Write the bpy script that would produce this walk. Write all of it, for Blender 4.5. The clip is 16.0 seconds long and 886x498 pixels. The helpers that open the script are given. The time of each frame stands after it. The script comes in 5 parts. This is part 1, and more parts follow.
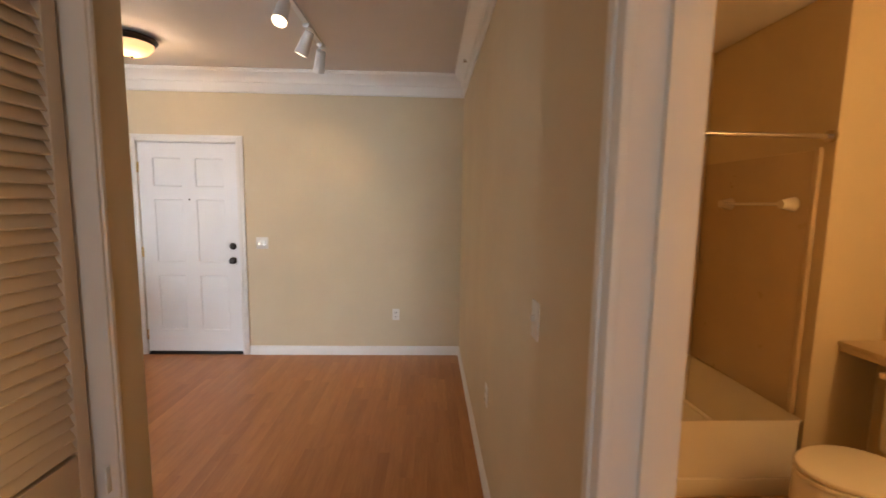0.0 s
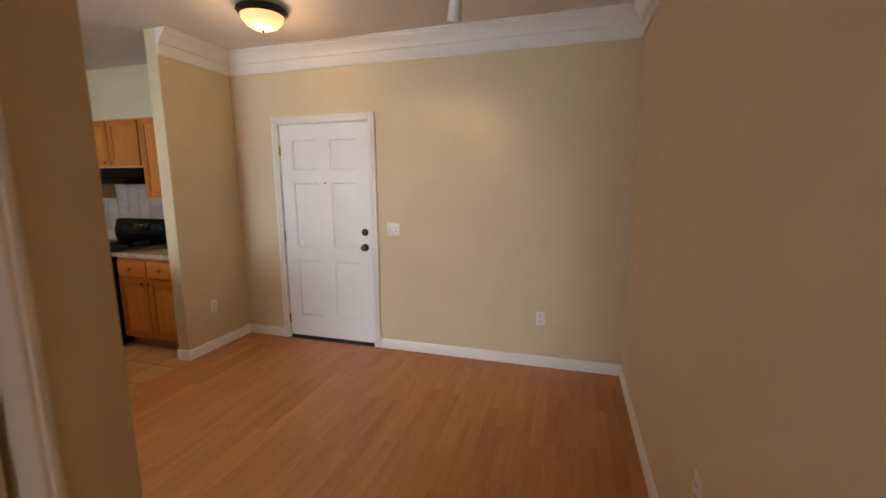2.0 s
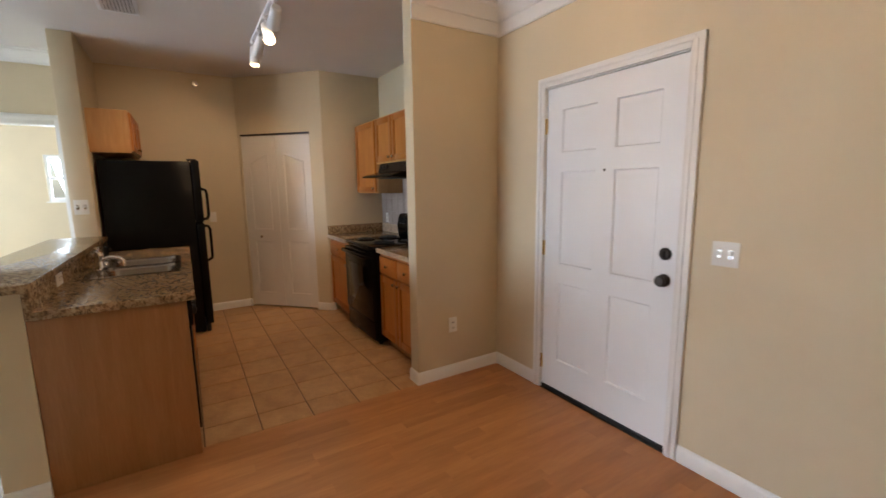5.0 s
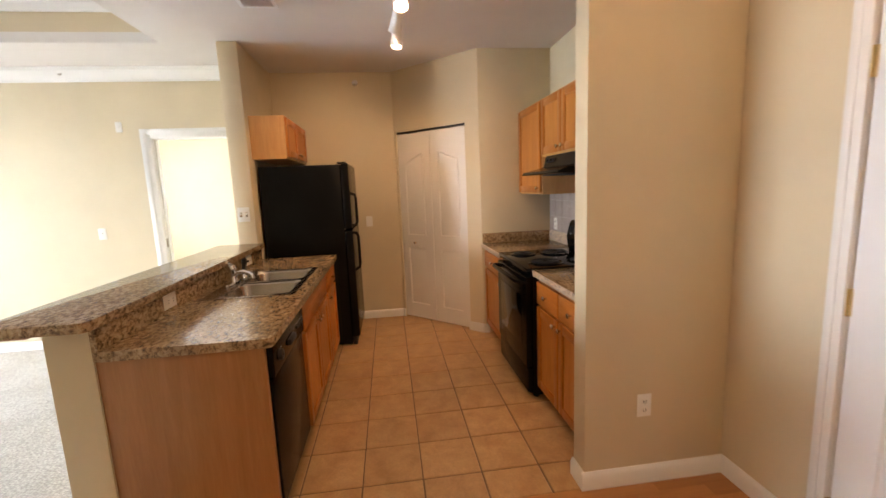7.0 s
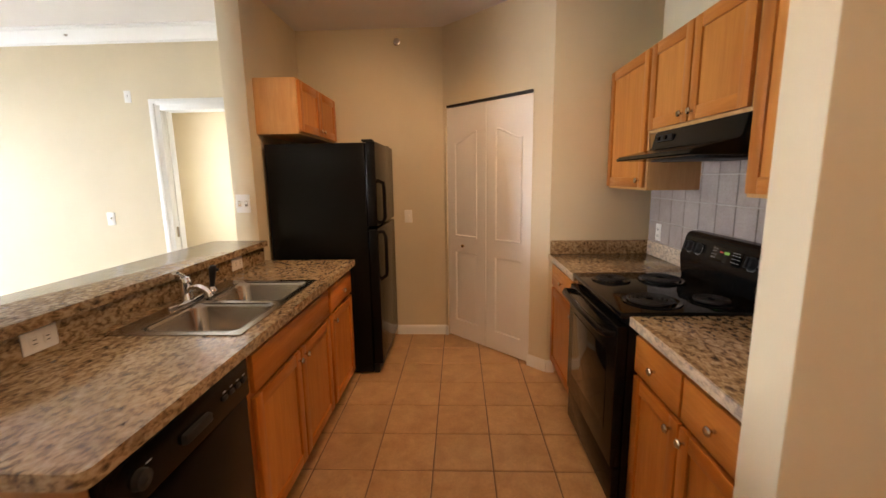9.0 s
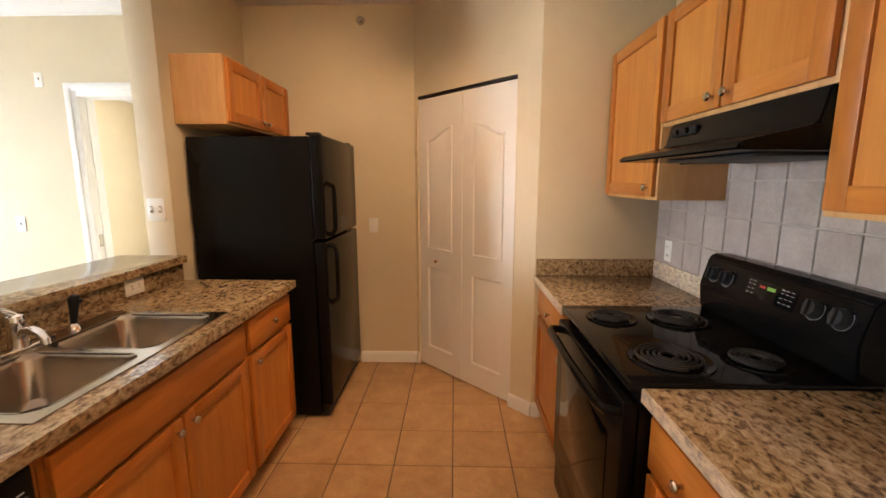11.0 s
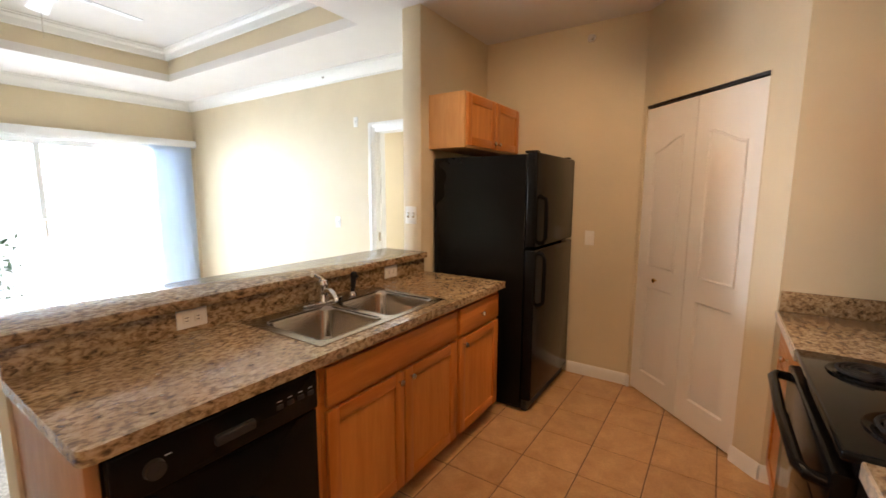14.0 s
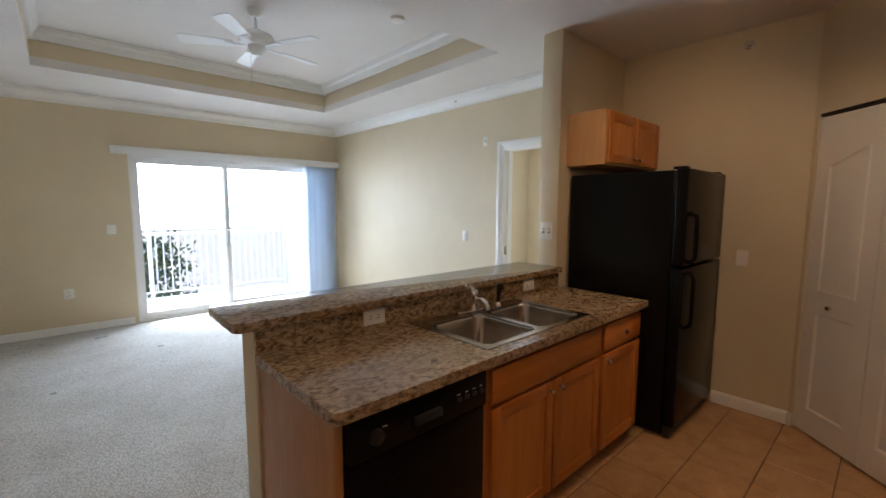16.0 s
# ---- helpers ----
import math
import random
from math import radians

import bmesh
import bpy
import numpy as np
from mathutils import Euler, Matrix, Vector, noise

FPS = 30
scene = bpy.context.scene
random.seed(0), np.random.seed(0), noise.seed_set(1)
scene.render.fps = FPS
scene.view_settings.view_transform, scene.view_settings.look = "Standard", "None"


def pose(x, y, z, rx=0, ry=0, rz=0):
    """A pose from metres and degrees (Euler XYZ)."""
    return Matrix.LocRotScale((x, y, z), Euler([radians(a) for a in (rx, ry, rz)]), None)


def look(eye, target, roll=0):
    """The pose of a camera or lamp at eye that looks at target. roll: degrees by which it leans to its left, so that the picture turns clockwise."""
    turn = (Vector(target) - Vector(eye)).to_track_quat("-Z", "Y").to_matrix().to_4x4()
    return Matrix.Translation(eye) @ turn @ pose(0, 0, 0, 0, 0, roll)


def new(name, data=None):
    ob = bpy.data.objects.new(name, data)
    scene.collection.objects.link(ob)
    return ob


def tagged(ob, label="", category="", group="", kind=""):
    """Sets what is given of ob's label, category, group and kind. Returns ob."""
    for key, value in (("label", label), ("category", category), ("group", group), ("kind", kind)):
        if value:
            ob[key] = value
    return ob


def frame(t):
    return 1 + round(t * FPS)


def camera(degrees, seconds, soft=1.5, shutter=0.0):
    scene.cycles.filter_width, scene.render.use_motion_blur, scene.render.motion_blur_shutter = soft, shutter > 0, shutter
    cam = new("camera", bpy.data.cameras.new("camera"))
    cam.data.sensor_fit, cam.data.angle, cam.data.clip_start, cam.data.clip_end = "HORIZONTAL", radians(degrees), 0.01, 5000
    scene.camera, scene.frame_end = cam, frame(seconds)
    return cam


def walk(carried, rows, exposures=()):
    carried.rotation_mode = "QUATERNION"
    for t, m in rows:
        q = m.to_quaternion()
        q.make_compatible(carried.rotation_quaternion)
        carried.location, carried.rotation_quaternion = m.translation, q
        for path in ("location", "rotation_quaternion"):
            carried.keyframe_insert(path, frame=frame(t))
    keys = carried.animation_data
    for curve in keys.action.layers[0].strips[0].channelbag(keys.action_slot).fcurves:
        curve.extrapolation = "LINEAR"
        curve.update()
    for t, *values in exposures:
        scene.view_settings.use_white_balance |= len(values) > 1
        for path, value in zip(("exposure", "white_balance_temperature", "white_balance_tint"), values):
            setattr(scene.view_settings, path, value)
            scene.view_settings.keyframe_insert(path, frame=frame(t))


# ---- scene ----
cam = camera(93.5, 16.0, shutter=0.4)
PATH = [
    (0, (0.411, 0.34, 1.539), (0.482, 2.327, 1.318), 0.9),
    (0.5, (0.356, 0.475, 1.538), (0.24, 2.458, 1.311), 0.7),
    (1, (0.315, 0.598, 1.529), (0.056, 2.56, 1.242), -0.6),
    (1.5, (0.306, 0.811, 1.519), (-0.109, 2.748, 1.244), -0.5),
    (2, (0.283, 1.034, 1.538), (-0.288, 2.924, 1.219), -0.3),
    (2.5, (0.229, 1.288, 1.48), (-0.468, 3.143, 1.213), -1.1),
    (3, (0.139, 1.529, 1.49), (-0.714, 3.314, 1.202), -2.3),
    (3.5, (0.092, 1.762, 1.464), (-0.98, 3.424, 1.168), -2.4),
    (4, (0.018, 1.996, 1.433), (-1.306, 3.456, 1.094), -1.1),
    (4.5, (-0.111, 2.219, 1.427), (-1.637, 3.476, 1.13), -0.5),
    (5, (-0.278, 2.347, 1.449), (-1.963, 3.383, 1.151), -0.8),
    (5.2, (-0.371, 2.402, 1.446), (-2.1, 3.366, 1.163), -1.5),
    (7.3, (-1.237, 2.927, 1.492), (-3.206, 3.067, 1.172), -0.7),
    (7.5, (-1.323, 2.98, 1.493), (-3.293, 3.058, 1.157), 0.6),
    (8, (-1.554, 3.039, 1.48), (-3.522, 3.004, 1.121), -0.1),
    (8.5, (-1.835, 3.085, 1.496), (-3.805, 3.011, 1.16), -0.9),
    (8.7, (-1.945, 3.076, 1.471), (-3.915, 2.998, 1.134), -0.9),
    (11, (-2.647, 3.252, 1.466), (-4.62, 3.197, 1.146), -0.1),
    (11.5, (-2.692, 3.295, 1.479), (-4.668, 3.215, 1.175), 0.7),
    (12, (-2.695, 3.327, 1.47), (-4.644, 3.028, 1.136), -0.3),
    (12.5, (-2.689, 3.404, 1.472), (-4.582, 2.845, 1.147), 0.3),
    (13, (-2.645, 3.448, 1.475), (-4.464, 2.668, 1.188), 0.4),
    (13.5, (-2.587, 3.481, 1.478), (-4.318, 2.519, 1.201), 0.2),
    (14, (-2.531, 3.468, 1.48), (-4.18, 2.37, 1.21), 0.2),
    (14.5, (-2.465, 3.439, 1.487), (-4.056, 2.259, 1.209), -0.2),
    (15, (-2.386, 3.418, 1.491), (-3.905, 2.143, 1.23), 0.2),
    (15.5, (-2.321, 3.395, 1.493), (-3.758, 2.023, 1.262), 0.0),
    (16, (-2.26, 3.372, 1.5), (-3.601, 1.903, 1.292), 0.2),
]
EXPOSURES = [(0, 0.85, 6350, 12), (1.2, 0.85, 6400, 12), (2.5, 0.5, 6400, 13), (3.5, 0.55, 6300, 13), (5, 0.65, 6050, 11), (7.5, 1.35, 6750, 15), (8.5, 1.2, 6700, 15), (11, 1.5, 6700, 14), (13, 1.55, 6450, 14), (14.5, 1.1, 6150, 12), (16, 0.25, 5850, 12)]
walk(cam, [(t, look(eye, target, roll)) for t, eye, target, roll in PATH], EXPOSURES)

# ---- plan, metres ----
H = 2.73            # flat ceilings
EAST = 0.735        # hall and dining wall
NORTH = 4.44        # entry wall and range wall
STUB_X, STUB_Y = -2.85, 3.705   # short wall between entry and kitchen
SEAM = -2.85        # where laminate meets tile
CARPET_Y = 1.60     # where laminate meets carpet
WEST = -5.885       # kitchen back wall
JOG = -5.10         # short wall between pantry and range
COL = 1.69          # kitchen face of the wall behind the refrigerator
LR_WEST, LR_SOUTH, LR_EAST = -5.71, -3.05, -1.10
CLOSET_X, CLOSET_Y = -0.37, 1.48

# ---- sky, sun and lamps ----
world = bpy.data.worlds.new("sky")
scene.world = world
world.use_nodes = True
wn = world.node_tree
sky = wn.nodes.new("ShaderNodeTexSky")
sky.sky_type, sky.sun_disc = "NISHITA", False
sky.sun_elevation, sky.sun_rotation = radians(48), radians(150)
wn.links.new(sky.outputs[0], wn.nodes["Background"].inputs[0])
wn.nodes["Background"].inputs[1].default_value = 0.15


def lamp(name, kind, place, energy, colour, aim=None, **more):
    data = bpy.data.lights.new(name, kind)
    data.energy, data.color = energy, colour
    for key, value in more.items():
        if key == "size":
            data.shape, data.size, data.size_y = "RECTANGLE", value[0], value[1]
        elif key == "radius":
            data.shadow_soft_size = value
        elif key == "cone":
            data.spot_size, data.spot_blend = radians(value), 0.7
    ob = new(name, data)
    ob.matrix_world = look(place, aim) if aim else pose(*place)
    return ob


lamp("sun", "SUN", (0, -20, 20), 5.0, (1.0, 0.95, 0.88), (-9, 0, 0)).data.angle = radians(0.6)
DAY = (0.78, 0.90, 1.0)
WARM = (1.0, 0.65, 0.36)
lamp("slider_daylight", "AREA", (-3.83, LR_SOUTH - 1.80, 1.83), 285, DAY, (-2.5, 3.0, 0.7), size=(3.6, 1.5))
lamp("bedroom_daylight", "AREA", (-9.78, 0.90, 1.67), 40, DAY, (-7, -1.0, 0.6), size=(0.9, 0.66))
# added fill to brighten the bedroom, out of sight of the doorway
lamp("bedroom_side_fill", "AREA", (-7.7, -2.17, 1.5), 75, DAY, (-7.7, 1, 1.2), size=(1.2, 1.2))
# added fill from an invented opening in the unseen hall end
lamp("hall_fill_daylight", "AREA", (0.2, -1.58, 1.5), 2.5, DAY, (0.2, 4, 1.3), size=(0.8, 1.2))


# ---- materials ----
def mat(name):
    m = bpy.data.materials.new(name)
    m.use_nodes = True
    return m, m.node_tree, m.node_tree.nodes["Principled BSDF"]


def nd(t, kind, **values):
    n = t.nodes.new("ShaderNode" + kind)
    for key, value in values.items():
        n.inputs[key.replace("_", " ")].default_value = value
    return n


def ramp(t, source, stops):
    r = t.nodes.new("ShaderNodeValToRGB")
    e = r.color_ramp.elements
    while len(e) < len(stops):
        e.new(0.5)
    for i, (p, c) in enumerate(stops):
        e[i].position, e[i].color = p, (*c, 1)
    t.links.new(source, r.inputs[0])
    return r.outputs[0]


def coords(t, scale=(1, 1, 1), random_shift=False):
    """Object space in metres, stretched, shifted by piece where asked."""
    g = t.nodes.new("ShaderNodeTexCoord")
    m = t.nodes.new("ShaderNodeMapping")
    m.inputs["Scale"].default_value = scale
    t.links.new(g.outputs["Object"], m.inputs["Vector"])
    if random_shift:
        o = t.nodes.new("ShaderNodeObjectInfo")
        v = t.nodes.new("ShaderNodeVectorMath")
        v.operation = "SCALE"
        v.inputs[0].default_value = (37.0, 19.0, 53.0)
        t.links.new(o.outputs["Random"], v.inputs["Scale"])
        t.links.new(v.outputs[0], m.inputs["Location"])
    return m.outputs[0]


def noise_of(t, vector, scale, detail=4, rough=0.55, distortion=0.0):
    n = nd(t, "TexNoise", Scale=scale, Detail=detail, Roughness=rough, Distortion=distortion)
    t.links.new(vector, n.inputs["Vector"])
    return n.outputs["Fac"]


def bump(t, b, height, strength, distance=0.002):
    n = nd(t, "Bump", Strength=strength, Distance=distance)
    t.links.new(height, n.inputs["Height"])
    t.links.new(n.outputs[0], b.inputs["Normal"])


def mix(t, a, b, fac, mode="MIX"):
    n = t.nodes.new("ShaderNodeMix")
    n.data_type, n.blend_type = "RGBA", mode
    for i, v in ((0, fac), (6, a), (7, b)):
        if isinstance(v, (int, float)):
            n.inputs[i].default_value = v
        elif isinstance(v, tuple):
            n.inputs[i].default_value = (*v, 1)
        else:
            t.links.new(v, n.inputs[i])
    return n.outputs[2]


def paint(name, c, rough=0.6, relief=0.15, vary=0.06, grain=220):
    m, t, b = mat(name)
    v = coords(t)
    lo = tuple(x * (1 - vary) for x in c)
    hi = tuple(min(1, x * (1 + vary)) for x in c)
    t.links.new(ramp(t, noise_of(t, v, 1.7, 6), ((0.3, lo), (0.7, hi))), b.inputs["Base Color"])
    t.links.new(ramp(t, noise_of(t, v, 9, 5), ((0.3, (rough * 0.9,) * 3), (0.7, (rough * 1.1,) * 3))), b.inputs["Roughness"])
    bump(t, b, noise_of(t, v, grain, 3), relief, 0.001)
    return m


def metal(name, c, rough, brushed=False):
    m, t, b = mat(name)
    b.inputs["Metallic"].default_value = 1
    v = coords(t, (1, 40, 1) if brushed else (1, 1, 1))
    t.links.new(ramp(t, noise_of(t, v, 12 if brushed else 6, 5), ((0.3, tuple(x * 0.97 for x in c)), (0.7, c))), b.inputs["Base Color"])
    t.links.new(ramp(t, noise_of(t, v, 30), ((0.3, (rough * 0.97,) * 3), (0.7, (rough * 1.03,) * 3))), b.inputs["Roughness"])
    return m


def wood(name, dark, light, stretch, rough=0.35, scale=5.0, shift=True, vary=0.14, grain=0.5):
    """Grain runs along the axis whose stretch is smallest."""
    m, t, b = mat(name)
    v = coords(t, stretch, shift)
    big = noise_of(t, v, scale, 5, 0.6, 0.6)
    fine = noise_of(t, v, scale * 5, 4, 0.6)
    c = ramp(t, big, ((0.28, dark), (0.72, light)))
    c = mix(t, c, ramp(t, fine, ((0.3, (0.84, 0.81, 0.78)), (0.65, (1, 1, 1)))), grain, "MULTIPLY")
    o = t.nodes.new("ShaderNodeObjectInfo")
    c = mix(t, c, ramp(t, o.outputs["Random"], ((0, (1 - vary * 1.4, 1 - vary * 1.7, 1 - vary * 2)), (1, (1, 1, 1)))), 1.0, "MULTIPLY")
    t.links.new(c, b.inputs["Base Color"])
    t.links.new(ramp(t, fine, ((0.3, (rough + 0.1,) * 3), (0.7, (rough - 0.06,) * 3))), b.inputs["Roughness"])
    bump(t, b, fine, 0.12 * grain, 0.0006)
    return m


def granite(name, pale=0.0):
    m, t, b = mat(name)
    v = coords(t, (1, 1.5, 1.5))
    n1 = noise_of(t, v, 38, 4, 0.6, 0.5)
    n2 = noise_of(t, v, 95, 4, 0.7, 0.3)
    n3 = noise_of(t, v, 3.0, 4, 0.6)
    k = 0.35 * pale
    c = ramp(t, n1, ((0.31, (0.07 + k, 0.05 + k, 0.034 + k)), (0.41, (0.22 + k, 0.145 + k, 0.08 + k)), (0.50, (0.40 + k, 0.28 + k, 0.155 + k)), (0.66, (0.55 + k, 0.44 + k, 0.29 + k))))
    c = mix(t, c, ramp(t, n3, ((0.35, (0.66, 0.60, 0.54)), (0.65, (0.95, 0.90, 0.84)))), 0.85, "MULTIPLY")
    c = mix(t, c, ramp(t, n2, ((0.30, (0.25 + pale * 0.3,) * 3), (0.44, (1, 1, 1)))), 0.6, "MULTIPLY")
    t.links.new(c, b.inputs["Base Color"])
    b.inputs["Roughness"].default_value = 0.16 + 0.3 * pale
    bump(t, b, n2, 0.03, 0.0005)
    return m


def gloss_black(name, rough, c=0.012, shine=0.25):
    m, t, b = mat(name)
    v = coords(t)
    t.links.new(ramp(t, noise_of(t, v, 2.5, 5), ((0.3, (c * 0.8,) * 3), (0.7, (c * 1.3, c * 1.25, c * 1.2)))), b.inputs["Base Color"])
    t.links.new(ramp(t, noise_of(t, v, 14, 5), ((0.3, (rough * 0.95,) * 3), (0.7, (rough * 1.06,) * 3))), b.inputs["Roughness"])
    b.inputs["Specular IOR Level"].default_value = shine
    return m


def glow(name, c, strength):
    m, t, b = mat(name)
    b.inputs["Base Color"].default_value = (*c, 1)
    b.inputs["Emission Color"].default_value = (*c, 1)
    b.inputs["Emission Strength"].default_value = strength
    return m


def tile_paint(name, a, c, rough, scale=6.0):
    m, t, b = mat(name)
    v = coords(t, (1, 1, 1), True)
    big = noise_of(t, v, scale, 6, 0.6, 0.4)
    fine = noise_of(t, v, scale * 10, 4)
    col = mix(t, ramp(t, big, ((0.3, a), (0.7, c))), ramp(t, fine, ((0.3, (0.82, 0.8, 0.78)), (0.6, (1, 1, 1)))), 0.7, "MULTIPLY")
    o = t.nodes.new("ShaderNodeObjectInfo")
    col = mix(t, col, ramp(t, o.outputs["Random"], ((0, (0.88, 0.87, 0.86)), (1, (1, 1, 1)))), 1.0, "MULTIPLY")
    t.links.new(col, b.inputs["Base Color"])
    t.links.new(ramp(t, big, ((0.3, (rough - 0.06,) * 3), (0.7, (rough + 0.1,) * 3))), b.inputs["Roughness"])
    bump(t, b, fine, 0.12, 0.001)
    return m


WALL = paint("wall_paint", (0.655, 0.55, 0.375), 0.62, 0.22, 0.04)
WHITE = paint("white_trim", (0.80, 0.78, 0.75), 0.35, 0.06, 0.03)
DOORW = paint("door_white", (0.82, 0.82, 0.83), 0.38, 0.10, 0.03)
PANTRY = paint("pantry_white", (0.78, 0.74, 0.68), 0.4, 0.08, 0.03)
LOUVER = paint("louver_paint", (0.60, 0.50, 0.38), 0.45, 0.05, 0.04)
CEIL = paint("ceiling_paint", (0.74, 0.70, 0.67), 0.8, 0.3, 0.03, 120)
m, t, b = mat("laminate")
v = coords(t, (6, 0.6, 1), True)
c = ramp(t, noise_of(t, v, 2.0, 2, 0.4), ((0.3, (0.42, 0.175, 0.054)), (0.7, (0.54, 0.245, 0.084))))
o = t.nodes.new("ShaderNodeObjectInfo")
c = mix(t, c, ramp(t, o.outputs["Random"], ((0, (0.84, 0.81, 0.78)), (1, (1, 1, 1)))), 1.0, "MULTIPLY")
c = mix(t, c, ramp(t, noise_of(t, v, 14.0, 2, 0.4), ((0.35, (0.90, 0.88, 0.86)), (0.65, (1, 1, 1)))), 1.0, "MULTIPLY")
t.links.new(c, b.inputs["Base Color"])
t.links.new(ramp(t, noise_of(t, coords(t), 4.0, 3), ((0.3, (0.27,) * 3), (0.7, (0.34,) * 3))), b.inputs["Roughness"])
LAMINATE = m
MAPLE = wood("maple", (0.45, 0.135, 0.016), (0.60, 0.222, 0.038), (7, 7, 0.7), 0.36, 3.0)
MAPLE_H = wood("maple_across", (0.45, 0.135, 0.016), (0.60, 0.222, 0.038), (0.7, 7, 7), 0.36, 3.0)
# the maple again, duller and darker: shade put into the colour
MAPLE_SHADED = wood("maple_shadow_side", (0.36, 0.16, 0.05), (0.45, 0.22, 0.08), (7, 7, 0.7), 0.4, 3.0)
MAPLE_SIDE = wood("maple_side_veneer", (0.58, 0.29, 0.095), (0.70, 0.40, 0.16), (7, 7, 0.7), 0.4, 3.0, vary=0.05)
MAPLE_PANEL = wood("maple_panel_veneer", (0.50, 0.165, 0.023), (0.64, 0.26, 0.052), (6, 6, 0.5), 0.38, 2.5, vary=0.06)
GRANITE = granite("granite")
GRANITE_CUT = granite("granite_cut_edge", 0.6)
TILE = tile_paint("floor_tile", (0.45, 0.245, 0.098), (0.63, 0.385, 0.185), 0.38, 8.0)
GROUT = paint("floor_grout", (0.20, 0.12, 0.07), 0.85, 0.4, 0.15)
BTILE = tile_paint("wall_tile", (0.34, 0.272, 0.235), (0.45, 0.375, 0.335), 0.42, 9)
BGROUT = paint("wall_grout", (0.43, 0.375, 0.33), 0.85, 0.3, 0.08)
BLACK = gloss_black("black_appliance", 0.20, 0.005, 0.13)
BLACKG = gloss_black("black_glass", 0.07, 0.006, 0.2)
BLACKM = gloss_black("black_matte", 0.5, 0.02)
IRON = gloss_black("coil_iron", 0.5, 0.016)
STEEL = metal("brushed_steel", (0.40, 0.355, 0.305), 0.24)
CHROME = metal("chrome", (0.80, 0.79, 0.78), 0.08)
NICKEL = metal("satin_nickel", (0.62, 0.58, 0.54), 0.25)
BRONZE = metal("oil_bronze", (0.06, 0.05, 0.045), 0.35)
BRASS = metal("brass", (0.75, 0.55, 0.25), 0.25)
PLATE = paint("plate_plastic", (0.80, 0.77, 0.72), 0.35, 0.02, 0.02)
SLOT = paint("slot_dark", (0.05, 0.045, 0.04), 0.5, 0.02)
TUB = paint("tub_enamel", (0.78, 0.70, 0.56), 0.15, 0.02, 0.03)
FANW = paint("fan_white", (0.80, 0.80, 0.80), 0.4, 0.02, 0.02)
VINYL = paint("vinyl_white", (0.80, 0.82, 0.85), 0.45, 0.03, 0.03)
vt_ = VINYL.node_tree
tr_ = nd(vt_, "BsdfTranslucent", Color=(0.78, 0.84, 0.90, 1))
mx_ = nd(vt_, "MixShader", Fac=0.55)
vt_.links.new(vt_.nodes["Principled BSDF"].outputs[0], mx_.inputs[1])
vt_.links.new(tr_.outputs[0], mx_.inputs[2])
vt_.links.new(mx_.outputs[0], vt_.nodes["Material Output"].inputs[0])
CONCRETE = paint("balcony_concrete", (0.55, 0.54, 0.52), 0.9, 0.5, 0.10, 80)
STUCCO = paint("stucco", (0.62, 0.66, 0.72), 0.9, 0.6, 0.06, 90)
LIT = glow("lit_bulb", (1.0, 0.72, 0.42), 7)
PALELIT = glow("lit_dome_glass", (1.0, 0.62, 0.28), 0.55)
DISPLAY = glow("clock_green", (0.06, 0.13, 0.02), 0.5)
REDLED = glow("clock_red", (0.16, 0.015, 0.008), 0.4)
MARK = paint("white_marks", (0.5, 0.5, 0.5), 0.5, 0.02)

m, t, b = mat("carpet")
v = coords(t)
loops = nd(t, "TexVoronoi", Scale=95.0, Randomness=0.75)
mp = coords(t, (1.0, 0.55, 1.0))
t.links.new(mp, loops.inputs["Vector"])
c = ramp(t, loops.outputs["Distance"], ((0.0, (0.76, 0.73, 0.68)), (0.75, (0.44, 0.41, 0.37))))
c = mix(t, c, ramp(t, noise_of(t, v, 2.2, 6), ((0.3, (0.82, 0.80, 0.77)), (0.65, (1, 1, 1)))), 1.0, "MULTIPLY")
c = mix(t, c, ramp(t, noise_of(t, v, 5.0, 2), ((0.24, (0.45, 0.42, 0.38)), (0.29, (1, 1, 1)))), 0.8, "MULTIPLY")
t.links.new(c, b.inputs["Base Color"])
b.inputs["Roughness"].default_value = 0.95
bump(t, b, loops.outputs["Distance"], 0.7, -0.006)
CARPET = m

m, t, b = mat("window_glass")
b.inputs["Transmission Weight"].default_value = 1
b.inputs["Roughness"].default_value = 0.0
b.inputs["IOR"].default_value = 1.45
GLASS = m

m, t, b = mat("leaf")
o = t.nodes.new("ShaderNodeNewGeometry")
t.links.new(ramp(t, o.outputs["Random Per Island"], ((0, (0.04, 0.09, 0.03)), (1, (0.09, 0.15, 0.05)))), b.inputs["Base Color"])
LEAF = m
BARK = wood("bark", (0.08, 0.06, 0.04), (0.16, 0.12, 0.09), (8, 8, 1), 0.9, 4)
GRASS = paint("pale_pavement", (0.68, 0.67, 0.64), 0.95, 0.6, 0.3, 40)


# ---- mesh helpers ----
def box(bm, x0, x1, y0, y1, z0, z1, bev=0.0, seg=2):
    vs = [bm.verts.new((x, y, z)) for x in sorted((x0, x1)) for y in sorted((y0, y1)) for z in sorted((z0, z1))]
    fs = [bm.faces.new([vs[i] for i in q]) for q in ((0, 1, 3, 2), (4, 6, 7, 5), (0, 4, 5, 1), (2, 3, 7, 6), (0, 2, 6, 4), (1, 5, 7, 3))]
    if bev:
        es = list({e for f in fs for e in f.edges})
        bmesh.ops.bevel(bm, geom=es, offset=bev, segments=seg, affect="EDGES", profile=0.5)
    return bm


def boxes(*specs, bev=0.0, seg=2):
    bm = bmesh.new()
    for s in specs:
        box(bm, *s, bev=bev, seg=seg)
    return bm


